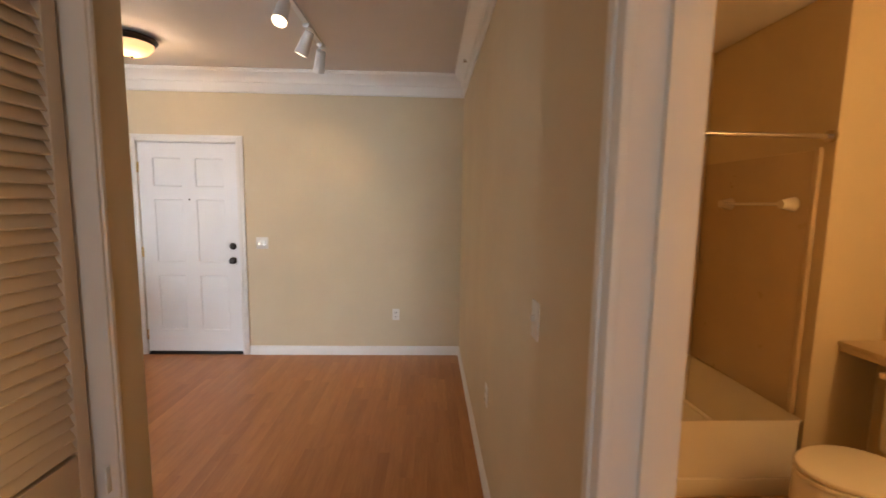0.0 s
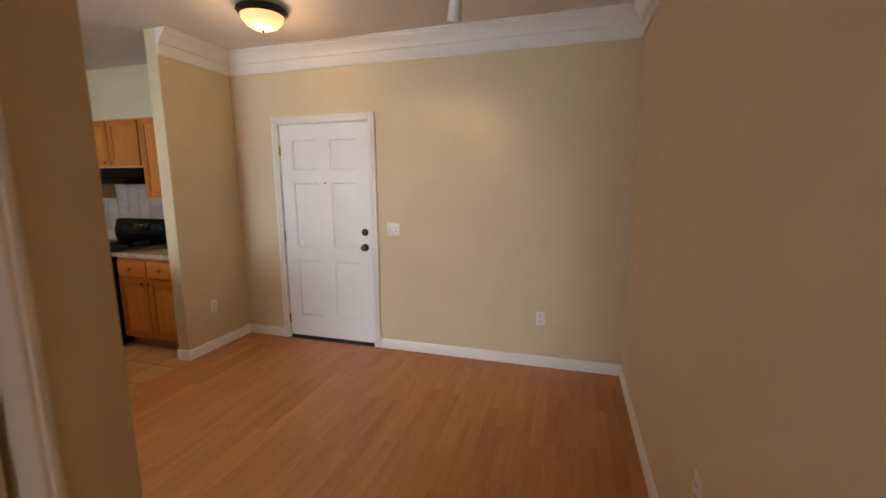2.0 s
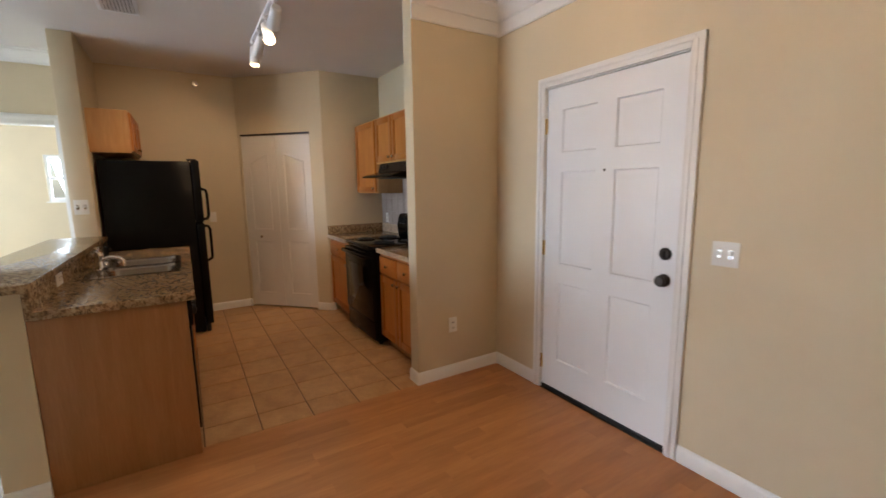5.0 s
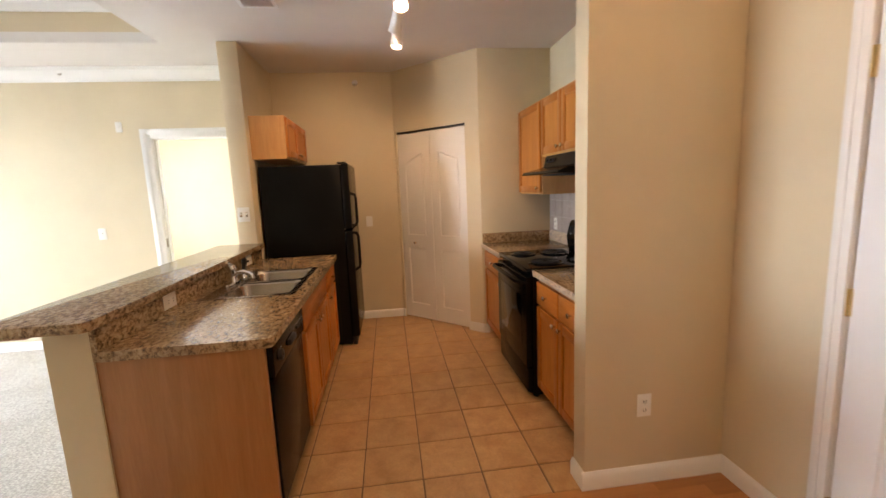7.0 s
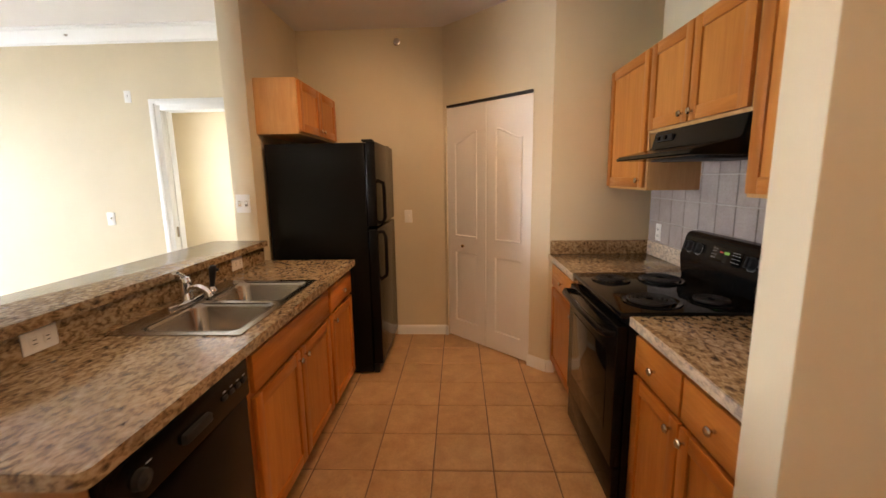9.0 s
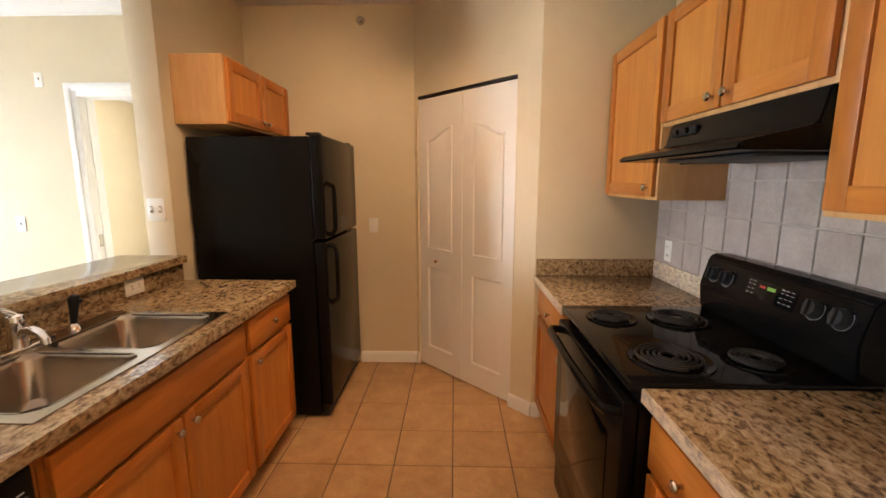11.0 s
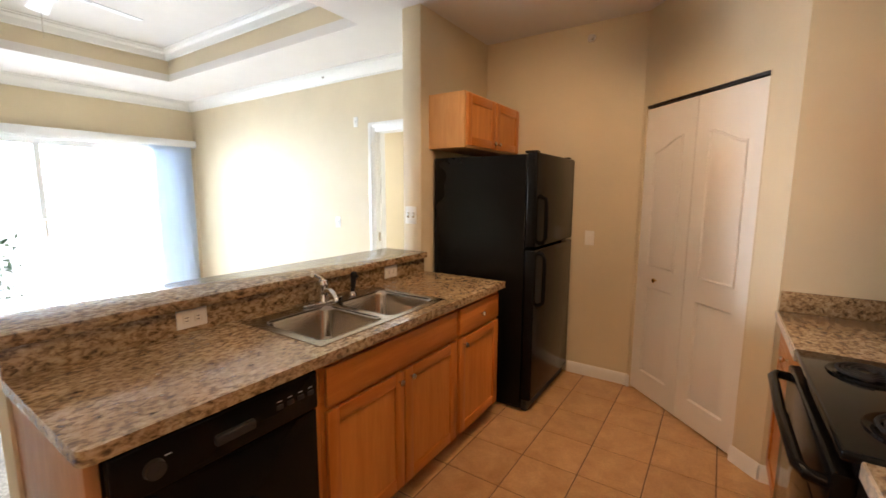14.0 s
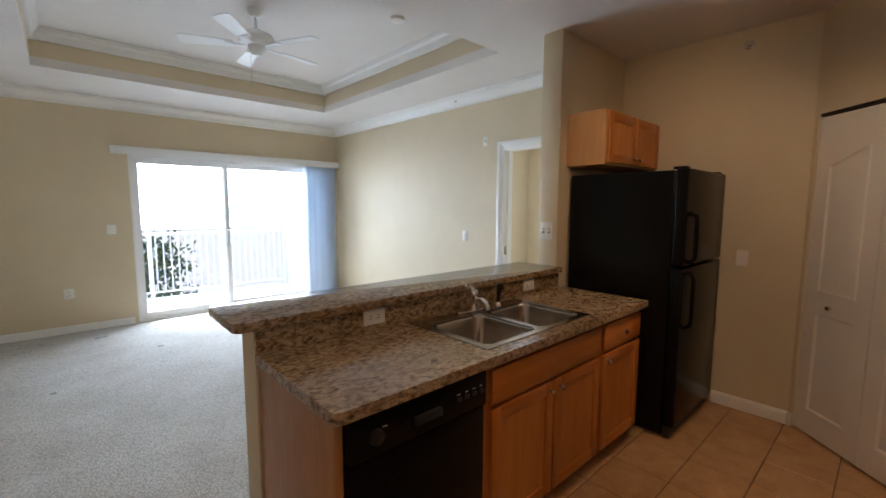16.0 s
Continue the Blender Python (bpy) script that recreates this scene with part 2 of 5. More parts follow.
def cyl(bm, p, q, r0, r1=None, n=20, cap=True):
    """A round bar from p to q."""
    p, q = Vector(p), Vector(q)
    d = q - p
    m = Matrix.Translation((p + q) / 2) @ d.to_track_quat("Z", "Y").to_matrix().to_4x4()
    bmesh.ops.create_cone(bm, cap_ends=cap, segments=n, radius1=r0, radius2=r0 if r1 is None else r1, depth=d.length, matrix=m)
    return bm


def lathe(profile, n=28, m=Matrix()):
    """Turned shape: (radius, height) pairs about z."""
    bm = bmesh.new()
    rings = []
    for r, z in profile:
        if r < 1e-5:
            rings.append([bm.verts.new((0, 0, z))])
        else:
            rings.append([bm.verts.new((r * math.cos(2 * math.pi * i / n), r * math.sin(2 * math.pi * i / n), z)) for i in range(n)])
    for a, b in zip(rings, rings[1:]):
        for i in range(n):
            j = (i + 1) % n
            if len(a) == 1 and len(b) == 1:
                continue
            if len(a) == 1:
                bm.faces.new((a[0], b[j], b[i]))
            elif len(b) == 1:
                bm.faces.new((a[i], a[j], b[0]))
            else:
                bm.faces.new((a[i], a[j], b[j], b[i]))
    bmesh.ops.recalc_face_normals(bm, faces=bm.faces)
    bm.transform(m)
    return bm


def tube(points, r, n=12):
    """A bent round bar through the points."""
    bm = bmesh.new()
    pts = [Vector(p) for p in points]
    rings = []
    for i, p in enumerate(pts):
        d = (pts[min(i + 1, len(pts) - 1)] - pts[max(i - 1, 0)]).normalized()
        q = d.to_track_quat("Z", "Y")
        rings.append([bm.verts.new(p + q @ Vector((r * math.cos(2 * math.pi * k / n), r * math.sin(2 * math.pi * k / n), 0))) for k in range(n)])
    for a, b in zip(rings, rings[1:]):
        best = min(range(n), key=lambda s: sum((a[k].co - b[(k + s) % n].co).length for k in range(0, n, 3)))
        for k in range(n):
            bm.faces.new((a[k], a[(k + 1) % n], b[(k + 1 + best) % n], b[(k + best) % n]))
    bm.faces.new(rings[0][::-1])
    bm.faces.new(rings[-1])
    bmesh.ops.recalc_face_normals(bm, faces=bm.faces)
    return bm


def prism(outline, z0, z1, bev=0.0, seg=2):
    bm = bmesh.new()
    f = bm.faces.new([bm.verts.new((x, y, z0)) for x, y in outline])
    r = bmesh.ops.extrude_face_region(bm, geom=[f])
    bmesh.ops.translate(bm, vec=(0, 0, z1 - z0), verts=[g for g in r["geom"] if isinstance(g, bmesh.types.BMVert)])
    bmesh.ops.recalc_face_normals(bm, faces=bm.faces)
    if bev:
        es = [e for e in bm.edges if abs(e.verts[0].co.z - e.verts[1].co.z) < 1e-6]
        bmesh.ops.bevel(bm, geom=es, offset=bev, segments=seg, affect="EDGES", profile=0.5)
    return bm


def sweep(profile, p, q, out):
    """A moulding: (out, z) profile carried straight from p to q; out is the way off the wall."""
    bm = bmesh.new()
    p, q, out = Vector((*p, 0)), Vector((*q, 0)), Vector((*out, 0))
    a = [bm.verts.new(p + out * o + Vector((0, 0, z))) for o, z in profile]
    b = [bm.verts.new(q + out * o + Vector((0, 0, z))) for o, z in profile]
    n = len(profile)
    for i in range(n):
        bm.faces.new((a[i], a[(i + 1) % n], b[(i + 1) % n], b[i]))
    bm.faces.new(a)
    bm.faces.new(b)
    bmesh.ops.recalc_face_normals(bm, faces=bm.faces)
    return bm


def panelled(w, h, thick, xs, zs, panels, steps, warp=None, bev=0.002):
    """A door leaf whose front looks along -y, hinge corner at the origin; panels are (i0, i1, j0, j1) cells pressed in by steps (width, depth)."""
    bm = bmesh.new()
    g = [[bm.verts.new((x, 0, warp(x, z) if warp else z)) for z in zs] for x in xs]
    cells = {}
    for i in range(len(xs) - 1):
        for j in range(len(zs) - 1):
            cells[i, j] = bm.faces.new((g[i][j], g[i + 1][j], g[i + 1][j + 1], g[i][j + 1]))
    edges = [e for e in bm.edges if len(e.link_faces) == 1]
    r = bmesh.ops.extrude_edge_only(bm, edges=edges)
    moved = [v for v in r["geom"] if isinstance(v, bmesh.types.BMVert)]
    bmesh.ops.translate(bm, vec=(0, thick, 0), verts=moved)
    bmesh.ops.contextual_create(bm, geom=[e for e in bm.edges if e.is_boundary])
    for i0, i1, j0, j1 in panels:
        bm.normal_update()
        region = [cells[i, j] for i in range(i0, i1) for j in range(j0, j1)]
        for width, depth in steps:
            bmesh.ops.inset_region(bm, faces=region, thickness=width, depth=depth, use_even_offset=True)
    return bm


# ---- object helpers ----
def mesh_of(name, bm, material, smooth=True):
    me = bpy.data.meshes.new(name)
    bm.normal_update()
    bm.to_mesh(me)
    bm.free()
    me.materials.append(material)
    if smooth:
        for p in me.polygons:
            # broad flat faces stay flat, so that bevels do not bend their shading
            p.use_smooth = p.area < 0.004 or min((me.vertices[a].co - me.vertices[c].co).length for a, c in p.edge_keys) < 0.015
        me.set_sharp_from_angle(angle=radians(32))
    return me


BASE = {}


def thing(name, base, label, category, group=""):
    ob = new(name)
    ob.location = base
    BASE[ob] = Vector(base)
    return tagged(ob, label, category, group)


def part(name, bm, material, parent, label="", at=None):
    """One mesh under a thing or a part, given in the world's metres; at: a pose that carries it there first."""
    if at is not None:
        bm.transform(at)
    base = BASE[parent]
    bm.transform(Matrix.Translation(-base))
    ob = new(name, mesh_of(name, bm, material))
    ob.parent = parent
    BASE[ob] = base
    return tagged(ob, label)


def solo(name, bm, material, label, category, group="", kind="", at=None):
    """A thing that is one mesh."""
    if at is not None:
        bm.transform(at)
    lo = Vector([min(v.co[i] for v in bm.verts) for i in range(3)])
    hi = Vector([max(v.co[i] for v in bm.verts) for i in range(3)])
    base = Vector(((lo.x + hi.x) / 2, (lo.y + hi.y) / 2, lo.z))
    bm.transform(Matrix.Translation(-base))
    ob = new(name, mesh_of(name, bm, material))
    ob.location = base
    BASE[ob] = base
    return tagged(ob, label, category, group, kind)


def structure(name, bm, material, label, category):
    return solo(name, bm, material, label, category, kind="structure")


# ---- walls ----
T = 0.12
structure("wall_north", boxes((WEST, -2.405 + 0.045, NORTH, NORTH + T, 0, H), (-1.41, EAST + T, NORTH, NORTH + T, 0, H), (-2.36, -1.41, NORTH, NORTH + T, 2.08, H)), WALL, "tan painted wall with the front door in it", "wall")
structure("wall_east", boxes((EAST, EAST + T, 1.036, NORTH, 0, H), (EAST, EAST + T, -1.5, 0.206, 0, H), (EAST, EAST + T, 0.206, 1.036, 2.05, H)), WALL, "tan painted wall of dining area with bathroom doorway", "wall")
structure("wall_stub", boxes((STUB_X - T, STUB_X, STUB_Y, NORTH - 0.002, 0, H), bev=0.006), WALL, "short tan wall between entry and kitchen", "wall")
structure("wall_kitchen_back", boxes((WEST - T, WEST, COL - 0.16, NORTH + T, 0, H)), WALL, "tan kitchen wall beside the refrigerator", "wall")
structure("wall_range_side", boxes((JOG - T, JOG, 3.735, NORTH, 0, H), bev=0.004), WALL, "short tan wall beside the range counter", "wall")
structure("wall_refrigerator", boxes((WEST, -4.92, 1.53, COL, 0, H), bev=0.006), WALL, "tan wall end standing at the end of the bar", "wall")
D45 = pose(WEST, 2.95, 0, 0, 0, 45)
structure("wall_pantry", boxes((0, 0.03, 0, 0.10, 0, H), (0.95, 1.11, 0, 0.10, 0, H), (0.03, 0.95, 0, 0.10, 2.085, H)), WALL, "diagonal tan wall with pantry doorway", "wall").matrix_world = D45 @ Matrix.Translation((0.555, 0.05, 0))
structure("wall_pony", boxes((-4.92, -2.79, 1.53, COL, 0, 1.015)), WALL, "low tan wall under the raised bar", "wall")
structure("wall_living_west", boxes((LR_WEST - T, LR_WEST, LR_SOUTH, 0.535, 0, H + 0.4), (LR_WEST - T, LR_WEST, 1.38, 1.53, 0, H + 0.4), (LR_WEST - T, LR_WEST, 0.535, 1.38, 2.085, H + 0.4)), WALL, "cream living room wall with a bedroom doorway", "wall")
structure("wall_living_south", boxes((-2.9, LR_EAST, LR_SOUTH - T, LR_SOUTH, 0, H + 0.4), (LR_WEST - T, -5.58, LR_SOUTH - T, LR_SOUTH, 0, H + 0.4), (-5.58, -2.9, LR_SOUTH - T, LR_SOUTH, 2.12, H + 0.4)), WALL, "cream living room wall with a sliding balcony door", "wall")
structure("wall_living_east", boxes((LR_EAST, LR_EAST + T, LR_SOUTH - T, CLOSET_Y - T, 0, H + 0.4)), WALL, "cream wall closing the living room", "wall")
structure("wall_closet_end", boxes((LR_EAST, CLOSET_X, CLOSET_Y - T, CLOSET_Y, 0, H), bev=0.004), WALL, "tan closet wall end beside the dining area", "wall")
structure("wall_closet_front", boxes((CLOSET_X - T, CLOSET_X, 1.356, CLOSET_Y - T + 0.001, 0, H), (CLOSET_X - T, CLOSET_X, -1.5, -0.105, 0, H), (CLOSET_X - T, CLOSET_X, -0.105, 1.356, 2.08, H)), WALL, "tan hall wall with louvered closet doors", "wall")
# never in view; the window-sized opening is invented to admit the hall fill
structure("wall_hall_end", boxes((LR_EAST + T, -0.2, -1.5 - T, -1.5, 0, H), (0.6, EAST + T, -1.5 - T, -1.5, 0, H), (-0.2, 0.6, -1.5 - T, -1.5, 0, 0.9), (-0.2, 0.6, -1.5 - T, -1.5, 2.1, H)), WALL, "unseen tan wall closing the hall, with an opening for fill light", "wall")

# floors
floor = structure("floor_laminate", boxes((SEAM, EAST + T, CARPET_Y, NORTH + T, -0.06, -0.006), (LR_EAST + T, EAST + T, -1.5, CARPET_Y, -0.06, -0.006)), SLOT, "reddish-brown wood laminate floor", "floor")
tiles = structure("floor_tile", boxes((WEST - T, SEAM, COL - 0.16, NORTH, -0.06, -0.004)), GROUT, "square terracotta-beige ceramic tile floor with dark joints", "floor")
structure("floor_carpet", boxes((LR_WEST - 3.9, LR_EAST + T, LR_SOUTH, CARPET_Y, -0.06, 0.004)), CARPET, "cream looped carpet with a few dark spots", "carpet")
structure("threshold_strip", boxes((-2.79, LR_EAST + T, CARPET_Y - 0.02, CARPET_Y + 0.02, 0.0, 0.008), bev=0.003), BRASS, "thin metal strip between carpet and laminate", "trim")
structure("floor_bathroom", boxes((EAST + T, 2.85, -0.4, 3.2, -0.06, -0.002), (EAST, EAST + T, 0.206, 1.036, -0.05, -0.002)), TILE, "brown bathroom floor", "floor")

# ceilings
structure("ceiling", boxes((WEST - T, EAST + T, CARPET_Y - 0.1, NORTH + T, H, H + 0.1), (LR_EAST + T, EAST + T, -1.6, CARPET_Y - 0.1, H, H + 0.1)), CEIL, "flat painted ceiling over kitchen, dining area and hall", "ceiling")
TX0, TX1, TY0, TY1, TZ = -4.96, -2.14, -1.95, 1.08, 3.06
structure("ceiling_living", boxes((LR_WEST, TX0, LR_SOUTH, CARPET_Y - 0.1, H, H + 0.08), (TX1, LR_EAST, LR_SOUTH, CARPET_Y - 0.1, H, H + 0.08), (TX0, TX1, LR_SOUTH, TY0, H, H + 0.08), (TX0, TX1, TY1, CARPET_Y - 0.1, H, H + 0.08), (TX0 - 0.1, TX1 + 0.1, TY0 - 0.1, TY1 + 0.1, TZ, TZ + 0.1)), CEIL, "white tray ceiling of the living room", "ceiling")
structure("tray_side", boxes((TX0 - 0.06, TX0, TY0 - 0.06, TY1 + 0.06, H + 0.08, TZ), (TX1, TX1 + 0.06, TY0 - 0.06, TY1 + 0.06, H + 0.08, TZ), (TX0, TX1, TY0 - 0.06, TY0, H + 0.08, TZ), (TX0, TX1, TY1, TY1 + 0.06, H + 0.08, TZ)), WALL, "cream upright sides of the tray ceiling", "ceiling")

# crown moulding
def crown_profile(z, high, deep):
    return [(0, z), (0, z - high), (0.012, z - high), (0.018, z - high + 0.012), (0.014, z - high + 0.03), (0.016, z - 0.11), (0.03, z - 0.105), (0.035, z - 0.085), (deep * 0.55, z - 0.05), (deep * 0.85, z - 0.028), (deep * 0.88, z - 0.014), (deep, z - 0.01), (deep, z)]


CP = crown_profile(H, 0.20, 0.10)
LP = crown_profile(H, 0.115, 0.11)
TP = crown_profile(TZ, 0.10, 0.08)
for prof, p, q, out in (
        (CP, (STUB_X, NORTH), (EAST, NORTH), (0, -1)), (CP, (EAST, NORTH), (EAST, 1.0), (-1, 0)), (CP, (STUB_X, STUB_Y), (STUB_X, NORTH), (1, 0)),
        (LP, (LR_WEST, LR_SOUTH), (LR_WEST, 1.53), (1, 0)), (LP, (LR_WEST, LR_SOUTH), (LR_EAST, LR_SOUTH), (0, 1)), (LP, (LR_EAST, LR_SOUTH), (LR_EAST, 1.5), (-1, 0)),
        (TP, (TX0, TY0), (TX0, TY1), (1, 0)), (TP, (TX1, TY0), (TX1, TY1), (-1, 0)), (TP, (TX0, TY0), (TX1, TY0), (0, 1)), (TP, (TX0, TY1), (TX1, TY1), (0, -1))):
    structure("crown_moulding", sweep(prof, p, q, out), WHITE, "white stepped crown moulding under the ceiling", "trim")

# baseboards
BP = [(0, 0), (0.016, 0), (0.016, 0.065), (0.010, 0.082), (0.004, 0.09), (0, 0.09)]
for p, q, out in (
        ((STUB_X, NORTH), (-2.405, NORTH), (0, -1)), ((-1.352, NORTH), (EAST, NORTH), (0, -1)), ((EAST, NORTH), (EAST, 1.085), (-1, 0)),
        ((STUB_X, STUB_Y - 0.016), (STUB_X, NORTH), (1, 0)), ((STUB_X - T, STUB_Y), (STUB_X, STUB_Y), (0, -1)), ((WEST, 2.49), (WEST, 2.955), (1, 0)),
        ((JOG + 0.002, 3.735), (JOG + 0.002, 3.79), (1, 0)), ((-2.79, 1.53), (-2.79, COL), (1, 0)), ((-4.9, 1.53), (-2.79, 1.53), (0, -1)),
        ((LR_WEST, LR_SOUTH), (LR_WEST, 0.44), (1, 0)), ((-2.86, LR_SOUTH), (LR_EAST, LR_SOUTH), (0, 1)), ((LR_WEST, LR_SOUTH), (-5.62, LR_SOUTH), (0, 1)),
        ((CLOSET_X, 1.375), (CLOSET_X, CLOSET_Y), (1, 0)), ((LR_EAST, CLOSET_Y), (CLOSET_X, CLOSET_Y), (0, 1))):
    structure("baseboard", sweep(BP, p, q, out), WHITE, "white painted baseboard", "baseboard")
for a, c in ((0.0, 0.035), (0.94, 1.11)):
    bb = sweep(BP, (a, 0), (c, 0), (0, -1))
    bb.transform(D45)
    structure("baseboard", bb, WHITE, "white painted baseboard", "baseboard")


# ---- small fittings used all over ----
def wall_plate(name, at, label, kind, w=0.072, h=0.115):
    """A cover plate whose front looks along -y of the pose at."""
    t = thing(name, at.translation, label, "switch" if "switch" in kind else "outlet", "wall plates")
    part("plate", boxes((-w / 2, w / 2, -0.006, 0, -h / 2, h / 2), bev=0.003), PLATE, t, at=at)
    if kind == "switch":
        part("toggle", boxes((-0.006, 0.006, -0.017, -0.005, -0.004, 0.014), bev=0.002), PLATE, t, at=at)
        part("slot", boxes((-0.0085, 0.0085, -0.0075, -0.005, -0.017, 0.017)), PANTRY, t, at=at)
    elif kind == "switch_pair":
        for k in (-0.024, 0.024):
            part("toggle", boxes((k - 0.006, k + 0.006, -0.017, -0.005, -0.004, 0.014), bev=0.002), PLATE, t, at=at)
            part("slot", boxes((k - 0.0095, k + 0.0095, -0.0075, -0.005, -0.019, 0.019)), NICKEL, t, at=at)
    elif kind == "outlet":
        for k in (-0.022, 0.022):
            part("socket", boxes((-0.017, 0.017, -0.0085, -0.005, k - 0.014, k + 0.014), bev=0.003), PANTRY, t, at=at)
            part("socket_slots", boxes((-0.008, -0.005, -0.0095, -0.008, k - 0.006, k + 0.006), (0.005, 0.008, -0.0095, -0.008, k - 0.006, k + 0.006), (-0.002, 0.002, -0.0095, -0.008, k - 0.011, k - 0.008)), SLOT, t, at=at)
    elif kind == "outlet_flat":
        for k in (-0.022, 0.022):
            part("socket", boxes((k - 0.014, k + 0.014, -0.0085, -0.005, -0.017, 0.017), bev=0.003), PANTRY, t, at=at)
            part("socket_slots", boxes((k - 0.006, k + 0.006, -0.0095, -0.008, -0.008, -0.005), (k - 0.006, k + 0.006, -0.0095, -0.008, 0.005, 0.008)), SLOT, t, at=at)
    return t


def knob(parent, at, material=None):
    """A small turned cabinet knob that sticks out along -y of the pose at."""
    bm = lathe([(0, 0), (0.006, 0), (0.005, 0.010), (0.007, 0.013), (0.0145, 0.018), (0.0155, 0.022), (0.012, 0.027), (0, 0.029)], 16)
    bm.transform(Matrix.Rotation(radians(90), 4, "X"))
    return part("knob", bm, material or NICKEL, parent, "round satin metal knob", at=at)


def framed_door(parent, w, h, at, thick=0.02, rail=0.056):
    """A cabinet door of two stiles with rails and a flat panel set into them, looking along -y of the pose at."""
    d = part("door", boxes((rail - 0.004, w - rail + 0.004, 0.010, thick - 0.002, rail - 0.004, h - rail + 0.004)), MAPLE_PANEL, parent, at=at)
    for x0 in (0, w - rail):
        part("stile", boxes((x0, x0 + rail, 0, thick, 0, h), bev=0.0025), MAPLE, d, at=at)
    for z0 in (0, h - rail):
        part("rail", boxes((rail, w - rail, 0.0004, thick - 0.0004, z0, z0 + rail), bev=0.002), MAPLE_H, d, at=at)
    return d


# ---- front door ----
def casing(name, w, h, cw, at, label, deep=0.018):
    """Three moulded boards round an opening w wide and h high, looking along -y of the pose at."""
    t = thing(name, at.translation, label, "door frame")
    t["kind"] = "structure"
    for nm, spec in (("side_casing", (-cw, 0, 0, h + cw)), ("side_casing", (w, w + cw, 0, h + cw)), ("head_casing", (0, w, h, h + cw))):
        x0, x1, z0, z1 = spec
        bm = boxes((x0, x1, -deep, 0, z0, z1), bev=0.004)
        part(nm, bm, WHITE, t, at=at)
        if nm == "side_casing":
            bm = boxes((x0 + cw * 0.15, x1 - cw * 0.45, -deep - 0.006, -deep + 0.001, z0, z1 - cw * 0.4), bev=0.003)
        else:
            bm = boxes((x0 - cw * 0.3, x1 + cw * 0.3, -deep - 0.006, -deep + 0.001, z0 + cw * 0.45, z1 - cw * 0.15), bev=0.003)
        part("moulded_bead", bm, WHITE, t, at=at)
    return t


DX, DW, DH = -2.345, 0.92, 2.041
casing("front_door_casing", 0.93, 2.072, 0.065, pose(-2.35, NORTH, 0), "white moulded casing round the front door")
structure("front_door_jamb", boxes((-2.36, -2.35, NORTH, NORTH + T, 0, 2.08), (-1.42, -1.41, NORTH, NORTH + T, 0, 2.08), (-2.35, -1.42, NORTH, NORTH + T, 2.066, 2.08)), WHITE, "white door jamb", "door frame")
fd = thing("door_1", (DX, NORTH + 0.005, 0.0), "closed white six-panel front door with dark locks", "door")
fd["kind"] = "structure"
xs = [0, 0.13, 0.395, 0.525, 0.79, DW]
zs = [0, 0.22, 0.77, 0.90, 1.51, 1.63, 1.90, DH]
part("leaf", panelled(DW, DH, 0.04, xs, zs, [(a, a + 1, c, c + 1) for a in (1, 3) for c in (1, 3, 5)], [(0.008, -0.010), (0.013, 0.0), (0.024, 0.007)]), DOORW, fd, at=pose(DX, NORTH + 0.008, 0.022))
part("stop_strip", boxes((-2.35, -1.42, NORTH + 0.052, NORTH + 0.066, 2.03, 2.066), (-2.35, -2.335, NORTH + 0.052, NORTH + 0.066, 0, 2.03), (-1.435, -1.42, NORTH + 0.052, NORTH + 0.066, 0, 2.03)), BLACKM, fd, "dark weather strip behind the leaf")
part("sweep_strip", boxes((DX, DX + DW, NORTH + 0.002, NORTH + 0.03, 0.004, 0.03), bev=0.003), BLACKM, fd, "black rubber door sweep")
part("threshold", boxes((DX, DX + DW, NORTH - 0.01, NORTH + T, -0.004, 0.006), bev=0.002), BRONZE, fd, "dark metal threshold")
part("peephole", lathe([(0, 0), (0.008, 0), (0.007, 0.004), (0, 0.004)], 12, pose(DX + DW / 2, NORTH + 0.008, 1.53, 90)), BRONZE, fd)
for z, nm in ((1.085, "deadbolt"), (0.945, "door_knob")):
    at = pose(DX + DW - 0.065, NORTH + 0.008, z, 90)
    if nm == "deadbolt":
        d = part(nm, lathe([(0, 0), (0.033, 0), (0.033, 0.006), (0.028, 0.014), (0.022, 0.017), (0, 0.017)], 24, at), BRONZE, fd, "dark bronze deadbolt")
        part("thumb_turn", boxes((-0.006, 0.006, -0.034, -0.015, -0.02, 0.02), bev=0.003), BRONZE, d, at=pose(DX + DW - 0.065, NORTH + 0.008, z))
    else:
        d = part(nm, lathe([(0, 0), (0.034, 0), (0.034, 0.006), (0.018, 0.012), (0.014, 0.022), (0.026, 0.030), (0.03, 0.040), (0.024, 0.052), (0, 0.056)], 24, at), BRONZE, fd, "dark bronze round door knob")
for z in (0.2, 1.02, 1.83):
    part("hinge", cyl(boxes((DX - 0.004, DX + 0.004, NORTH - 0.004, NORTH + 0.012, z - 0.05, z + 0.05)), (DX - 0.003, NORTH - 0.004, z - 0.05), (DX - 0.003, NORTH - 0.004, z + 0.05), 0.006, n=10), BRASS, fd)
wall_plate("light_switch", pose(-1.205, NORTH, 1.122), "white double switch plate beside the front door", "switch_pair", 0.116, 0.115)
wall_plate("wall_outlet", pose(0.095, NORTH, 0.417), "white double outlet low on the entry wall", "outlet")
wall_plate("wall_outlet", pose(EAST, 2.47, 0.515, 0, 0, -90), "white double outlet low on the dining wall", "outlet")
wall_plate("light_switch", pose(EAST, 1.54, 1.196, 0, 0, -90), "white single switch plate on the hall wall", "switch")
wall_plate("wall_outlet", pose(STUB_X, 4.005, 0.405, 0, 0, 90), "white double outlet low on the short entry wall", "outlet")

